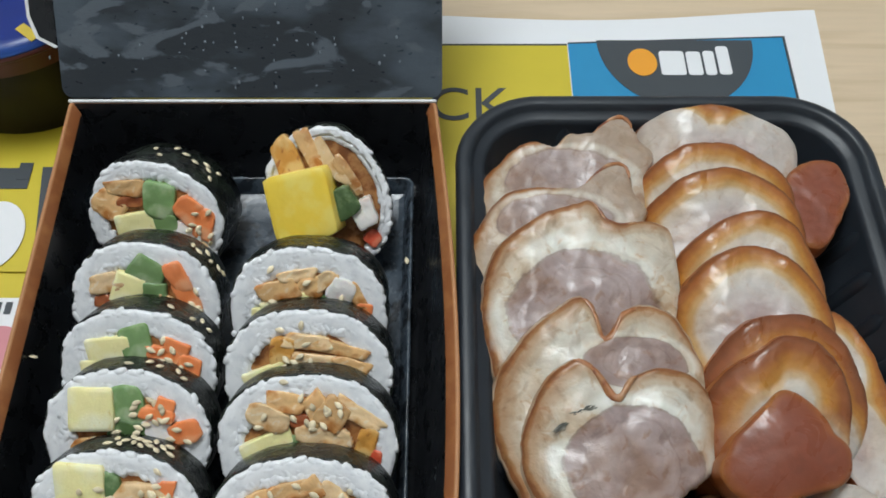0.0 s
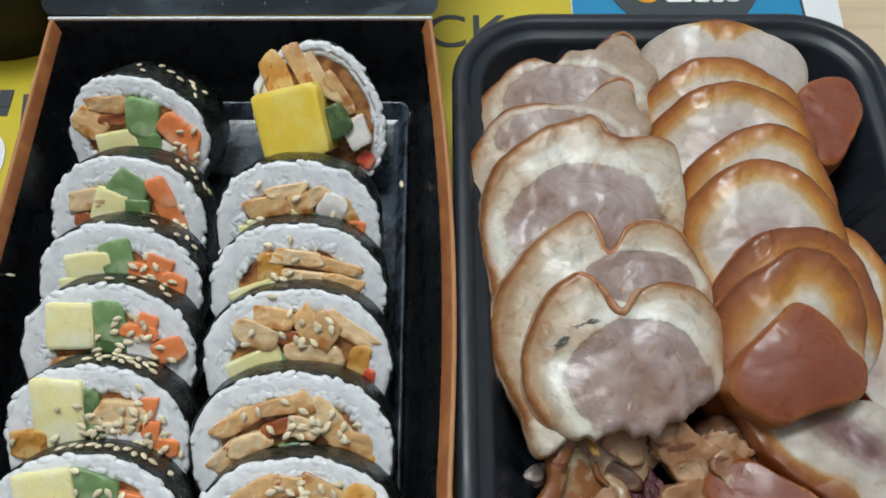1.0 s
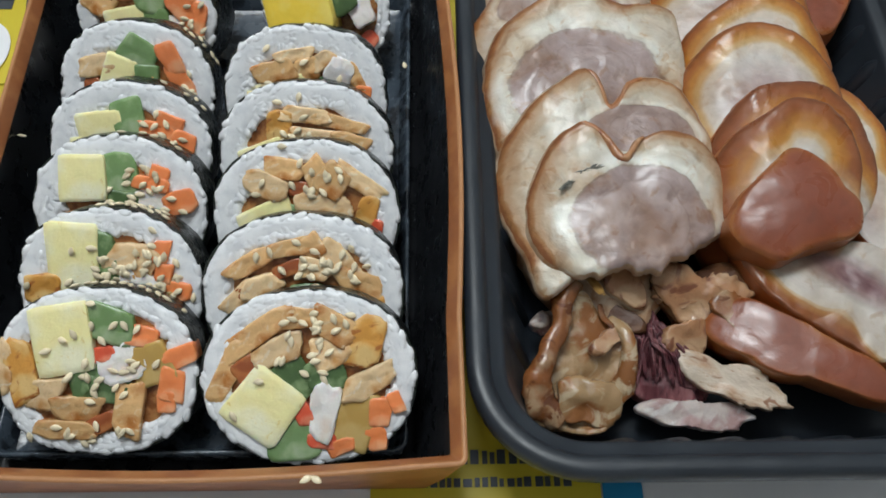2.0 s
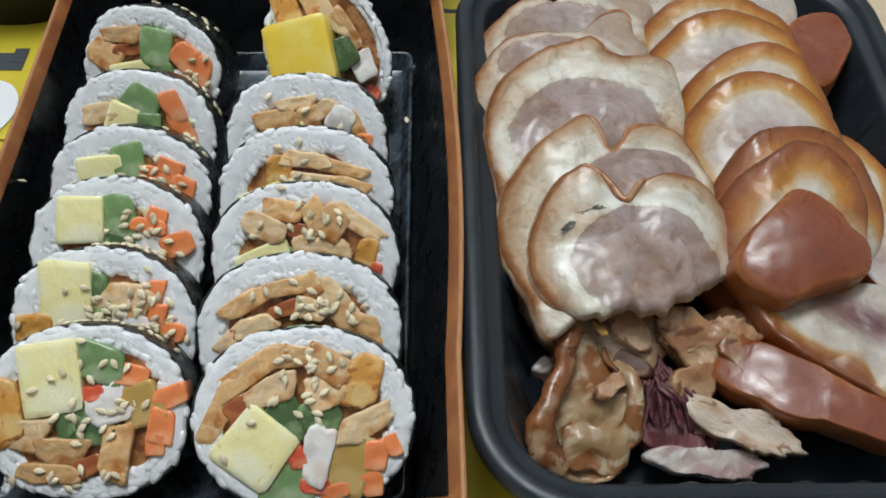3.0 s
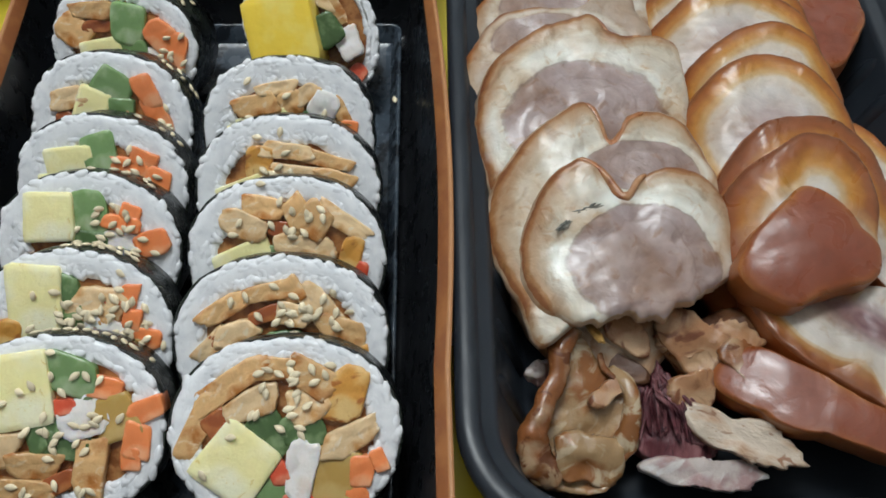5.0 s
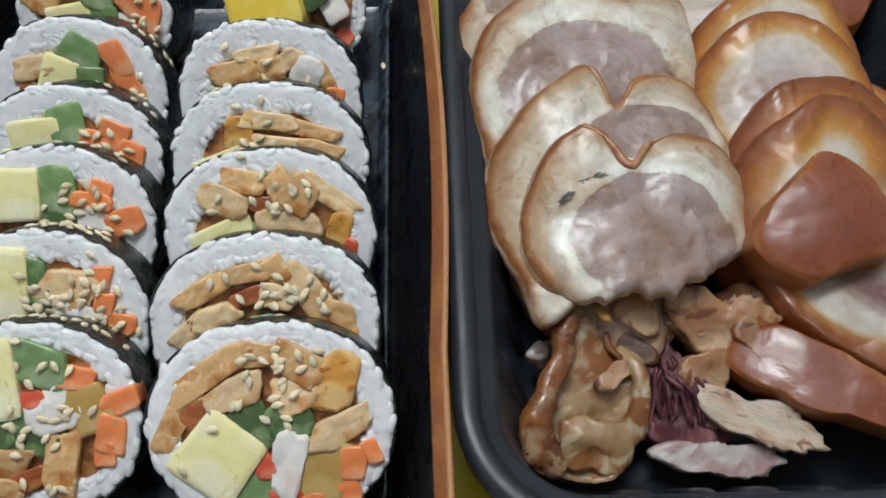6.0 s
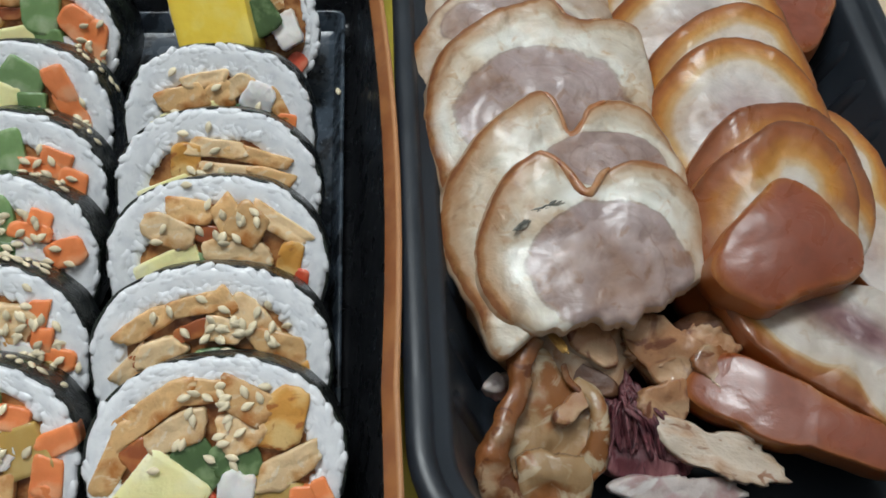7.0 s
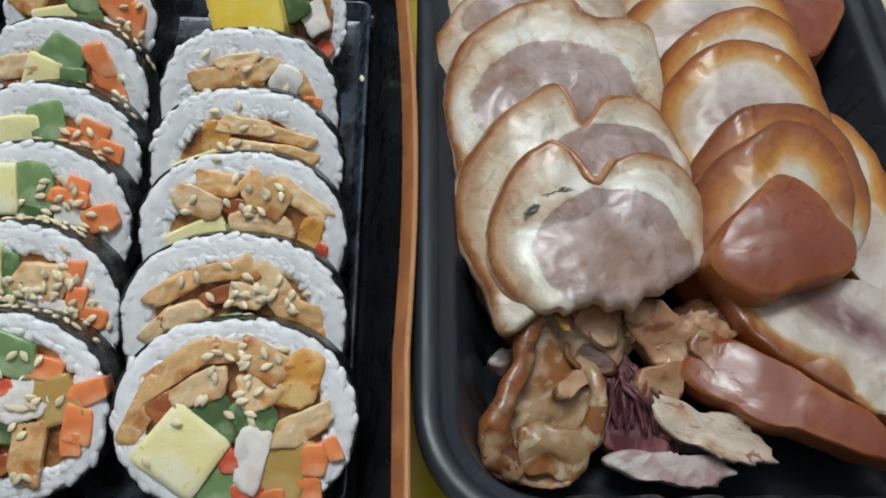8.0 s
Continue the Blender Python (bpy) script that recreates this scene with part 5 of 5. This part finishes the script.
# small hollows in the fat beside the lean: flat lumps, their shade painted dark grey
for x, y, w, h, turn_deg in ((-0.0112, 0.0068, 0.0032, 0.0008, 16), (-0.0182, 0.0018, 0.0020, 0.0007, 34)):
    hollow = lump("hollow", "", (x, y, -0.0002), (w, h, 0.0005), (0, 0, turn_deg), M_CAVITY, 33, 0.9, 2.2, 0.35, category="", group="")
    hollow.parent = P1


BE = "slice of braised pork with glossy orange-brown rind and white fat"
BELLY = [
    ((0.099, 0.199, 0.0430), [(0, 29), (14, 30.6), (28, 30.4), (49, 24.8), (76, 22.8), (113, 23.6), (136, 28), (151, 30.8), (180, 29), (225, 26), (270, 24), (315, 25)], (90, 12), 61),
    ((0.096, 0.178, 0.0440), [(0, 28), (30, 28), (60, 25.5), (90, 25.5), (120, 26.5), (150, 28), (170, 32), (200, 30), (270, 25), (330, 28)], (95, 90), 62),
    ((0.097, 0.165, 0.0450), [(0, 27), (35, 27.5), (60, 26.5), (85, 26.5), (120, 26.5), (150, 28.5), (172, 31), (210, 28), (270, 24), (330, 27)], (95, 90), 63),
    ((0.101, 0.145, 0.0460), [(0, 25), (35, 24.5), (60, 27.5), (90, 27.5), (125, 24.5), (150, 25.5), (178, 27), (220, 26), (270, 24), (330, 25)], (95, 90), 64),
    ((0.100, 0.130, 0.0462), [(0, 26), (30, 25.5), (60, 26.5), (90, 28.5), (115, 27.5), (140, 26.5), (170, 27.5), (200, 27.5), (225, 26.5), (270, 24), (330, 26)], (115, 110), 65),
    ((0.105, 0.106, 0.0460), [(0, 25), (30, 25), (60, 28.5), (90, 27.5), (115, 26.5), (145, 25.5), (175, 25.5), (220, 25.5), (270, 24), (330, 25)], (115, 110), 66),
    ((0.103, 0.100, 0.0490), [(0, 18.5), (30, 21.5), (60, 24.5), (90, 24.5), (115, 21), (145, 21.5), (180, 24.5), (215, 25.5), (270, 22), (330, 19)], (115, 110), 67)]
for at, shape, arc, sd in BELLY:
    slab("pork_slice", BE, at, radial(shape), 15, -4, 0.009, M_FACE_B if sd > 65 else M_FACE_R, M_RIND, (0.0, 0.001 if sd < 66 else -0.008, 0.014, 0.009), (0.012, 0.005), ragged=0.010, seed=sd, skin_arc=arc)
slab("pork_slice", "long curved pork slice with brown rind along one side", (0.1270, 0.1090, 0.0405), oval(0.0115, 0.0300, 2.4), 3, 5, 0.013, M_FACE_R, M_RIND, (-0.004, -0.006, 0.005, 0.014), (0.0, 0.006), ragged=0.02, seed=69, skin_arc=(20, 70))
slab("rind_piece", "reddish brown piece of pork rind", (0.1315, 0.1820, 0.0415), radial([(0, 10), (47, 16.5), (68, 19.5), (100, 18), (150, 13), (190, 14), (225, 16), (258, 18), (275, 17), (305, 11), (330, 9.6)]), 4, -10, 0.010, M_RIND_G, M_RIND, core=(0.5, 0.5, 0.001, 0.001), ragged=0.008, seed=70, torn=(170, 60, 0.12), droop=(0.004, 0.006), lumpy=0.7)
slab("pork_strip", "thick pork strip with white fat and dark lean streak", (0.1140, 0.0650, 0.0360), radial([(1, 24), (10, 22), (28, 24), (51, 20.8), (79, 20.6), (102, 19.6), (126, 19), (148, 23), (165, 33), (181, 36), (201, 27.2), (218, 19.3), (251, 12.7), (297, 13.2), (326, 19.5), (345, 21)]), 8, -38, 0.014, M_FACE_S, M_RIND, (-0.003, 0.0065, 0.017, 0.0048), (0.0, 0.004), ragged=0.012, seed=71, skin_arc=(222, 84), torn=(10, 55, 0.09), lumpy=0.8)
slab("rind_fold", "folded glossy reddish brown pork rind", (0.1010, 0.0900, 0.0512), radial([(0, 17.8), (18, 14.3), (57, 14.8), (86, 17), (113, 13.8), (147, 13.2), (183, 17.8), (197, 21.5), (208, 21.5), (229, 20), (246, 19), (268, 14.9), (297, 14.2), (332, 18.6), (348, 18.8)]), 14, 0, 0.014, M_RIND_G, M_RIND, dome=0.0048, core=(0.5, 0.5, 0.001, 0.001), ragged=0.006, seed=72, lumpy=0.35)
slab("rind_strip", "long pork strip with smooth glossy brown rind on top", (0.1010, 0.0490, 0.0330), radial([(0, 22), (7, 28.5), (15, 25.3), (22, 20.8), (45, 10.8), (80, 8.0), (109, 8.2), (140, 12), (154, 16.5), (164, 24), (180, 29.2), (193, 30.5), (202, 25.5), (211, 17), (243, 9.8), (270, 6.6), (292, 6), (325, 8), (345, 12.5)]), 14, -36, 0.012, M_RIND_G, M_RIND, dome=0.003, droop=(0.002, 0.006), core=(0.5, 0.5, 0.001, 0.001), ragged=0.008, seed=73, lumpy=0.35)

# knuckle end with its curled skin
knuckle = thing("knuckle_end", "glossy brown gelatinous knuckle end with curled skin", "pork", group="")
bowl = slab("gelatin", "", (0.038, 0.050, 0.0165), radial([(16, 17.4), (34, 19), (53, 17.6), (70, 19.8), (89, 26), (100, 26), (115, 15.5), (151, 13.3), (179, 14.9), (209, 17.4), (227, 17.6), (246, 15.6), (300, 16), (318, 13.4), (344, 16)]), 16, 0, 0.012, M_MEMBRANE, M_GEL, dome=-0.0075, ragged=0.02, seed=76, category="", group="", grid=40, lumpy=2.2)
bowl.parent = knuckle
rope("curled_skin", [(0.0365, 0.0760, 0.029), (0.0335, 0.0690, 0.0275), (0.0325, 0.0625, 0.026), (0.0285, 0.0550, 0.0235), (0.0255, 0.0480, 0.0205), (0.0265, 0.0420, 0.016), (0.0325, 0.0390, 0.012)], (0.0042, 0.0036, 0.0026, 0.0030, 0.0040, 0.0046, 0.0036), M_GEL, knuckle, "amber curled skin", 3, 0.75, 0.3, 20, 10)
rope("skin_flap", [(0.0475, 0.0665, 0.0235), (0.0515, 0.0610, 0.0245), (0.0525, 0.0540, 0.0225), (0.0500, 0.0465, 0.0175), (0.0470, 0.0430, 0.014)], (0.0014, 0.0022, 0.0028, 0.0030, 0.0022), M_MEMBRANE, knuckle, "amber skin flap", 5, 0.7, 0.3, 20, 10)
rope("membrane", [(0.0445, 0.0690, 0.0275), (0.0455, 0.0655, 0.0255), (0.0485, 0.0625, 0.0245)], (0.0008, 0.0011, 0.0008), M_GEL, knuckle, "thin amber membrane", 8, 0.7, 0.3, 10, 8)
lobe = slab("fat_lobe", "", (0.0400, 0.0425, 0.0185), radial([(0, 10), (30, 11), (55, 7.5), (90, 6), (120, 8), (150, 9.5), (180, 8.5), (225, 9.5), (270, 6), (320, 10)]), 24, -8, 0.009, M_MEMBRANE, M_GEL, dome=0.002, ragged=0.05, seed=77, category="", group="", grid=26, lumpy=1.8)
lobe.parent = knuckle
slab("pork_scrap", "pinkish cream scrap of pork", (0.0515, 0.0742, 0.0300), radial([(0, 6), (33, 5.7), (85, 6), (137, 6.4), (176, 5.5), (225, 4.6), (261, 5), (302, 9.2), (340, 7)]), 20, 8, 0.005, M_LEAN, M_RIND_P, ragged=0.03, seed=81, group="pork scraps", grid=24, lumpy=0.9)
slab("pork_scrap", "dark brown slip of pork", (0.0505, 0.0668, 0.0235), oval(0.0088, 0.0032, 2.6), 16, -28, 0.006, M_DARKSKIN, M_DARKSKIN, ragged=0.03, seed=86, group="pork scraps", grid=20, lumpy=0.7)
slab("pork_scrap", "small pinkish flap of pork", (0.0465, 0.0585, 0.0250), radial([(0, 6), (60, 3.6), (120, 2.6), (180, 6), (250, 2.6), (310, 2.4)]), 14, 32, 0.0025, M_LEAN, M_LEAN, ragged=0.03, seed=82, group="pork scraps", grid=16)
for k, (x, y, z, w, h, yaw, material, lab) in enumerate((
        (0.0695, 0.0585, 0.0255, 8, 5, 30, M_LEAN, "torn yellowish flake of pork"), (0.0840, 0.0645, 0.0300, 10, 5, -30, M_GEL, "amber flake of pork skin"), (0.0665, 0.0715, 0.0290, 8, 4, -15, M_LEAN, "torn pale flake of pork"),
        (0.0720, 0.0510, 0.0225, 7, 3, -40, M_GEL, "amber flake of pork skin"), (0.0700, 0.0490, 0.0190, 5, 3, 20, M_BLOOD, "dark red flake of lean pork"))):
    slab("pork_flake", lab, (x, y, z), radial([(0, w), (35, h * 1.2), (90, h), (135, h * 1.4), (180, w * 0.9), (230, h), (290, h * 1.2), (335, w * 0.7)]), 18, yaw, 0.006, material, material, ragged=0.09, torn=(20 + 70 * k, 70, 0.25), seed=90 + k, group="pork scraps", grid=22, lumpy=1.5)
lump("bone_splinter", "thin amber bone splinter", (0.0428, 0.0730, 0.0318), (0.0012, 0.0062, 0.0011), (-30, 0, 18), M_BONE, 9, 0.3)
lump("pork_scrap", "dark brown pork scrap", (0.0830, 0.0765, 0.0215), (0.0100, 0.0075, 0.0090), (0, 0, 0), M_DARKSKIN, 10)
slab("pork_scrap", "yellowish ragged pork scrap", (0.0745, 0.0695, 0.0290), radial([(0, 12), (25, 15), (48, 12), (78, 9), (112, 6), (140, 12), (160, 17), (185, 14), (215, 10), (250, 9), (290, 10), (330, 10)]), 16, -20, 0.012, M_LEAN, M_GEL, ragged=0.05, torn=(60, 120, 0.18), seed=83, group="pork scraps", grid=34, lumpy=2.0)
slab("pork_scrap", "pale torn chip of pork", (0.0800, 0.0450, 0.0235), radial([(0, 15), (6, 16.3), (14, 15.3), (30, 11), (47, 9.7), (90, 6.5), (138, 6.3), (160, 13.5), (172, 18.2), (183, 15.4), (202, 10.1), (240, 4.4), (290, 4.2), (330, 7), (348, 11)]), 22, -28, 0.005, M_CHIP, M_LEAN, ragged=0.025, torn=(0, 75, 0.20), seed=84, group="pork scraps", grid=34, lumpy=1.0)
slab("pork_scrap", "whitish strip of pork fat", (0.0690, 0.0388, 0.0172), radial([(0, 16.5), (15, 13), (40, 6), (90, 4), (140, 5), (165, 11), (180, 15.5), (195, 10), (230, 5), (270, 3.6), (320, 6), (345, 13)]), 18, -8, 0.005, M_FATWHITE, M_FATWHITE, ragged=0.05, torn=(0, 90, 0.25), seed=85, group="pork scraps", grid=30, lumpy=1.0)
lump("pork_scrap", "small white scrap of fat", (0.0290, 0.0690, 0.0160), (0.0040, 0.0028, 0.0040), (0, 0, 20), M_FATWHITE, 15, 0.4)
lump("pork_scrap", "ragged end of a pork strip", (0.1310, 0.0480, 0.0230), (0.0050, 0.0075, 0.0060), (0, 0, 20), M_LEAN, 16, 0.4, 1.8, 0.07)
shreds = thing("dark_meat", "dark purple lean pork torn into shreds", "pork", group="")
core_l = slab("lean_mass", "", (0.0640, 0.0500, 0.0175), radial([(10, 7), (40, 7), (76, 8), (88, 12.5), (97, 18), (110, 16.5), (128, 13.5), (156, 10.4), (190, 10), (215, 10.8), (250, 8), (283, 8), (320, 12), (342, 12.6)]), 20, 0, 0.010, M_BLOOD, M_BLOOD, ragged=0.04, torn=(100, 80, 0.3), seed=78, category="", group="", grid=34, lumpy=1.8)
core_l.parent = shreds
rnd = random.Random(5)
for k in range(34):
    f = (k % 17) / 16
    x, y = 0.0570 + 0.0065 * f + rnd.gauss(0, 0.0010), 0.0645 - rnd.uniform(0, 0.007)
    ex, ey = 0.0550 + 0.017 * f + rnd.gauss(0, 0.0010), 0.0500 + rnd.uniform(-0.004, 0.006)
    w = rnd.uniform(0.00025, 0.0007)
    rope("shred", [(x, y, 0.0245 + rnd.gauss(0, 0.0008)), ((x + ex) / 2 + rnd.gauss(0, 0.0010), (y + ey) / 2, 0.0228 + rnd.gauss(0, 0.0006)), (ex, ey, 0.0190)], (w, w * 1.3, w * 0.6), M_BLOOD, shreds, "", k, 0.7, 0.7, 8, 6)
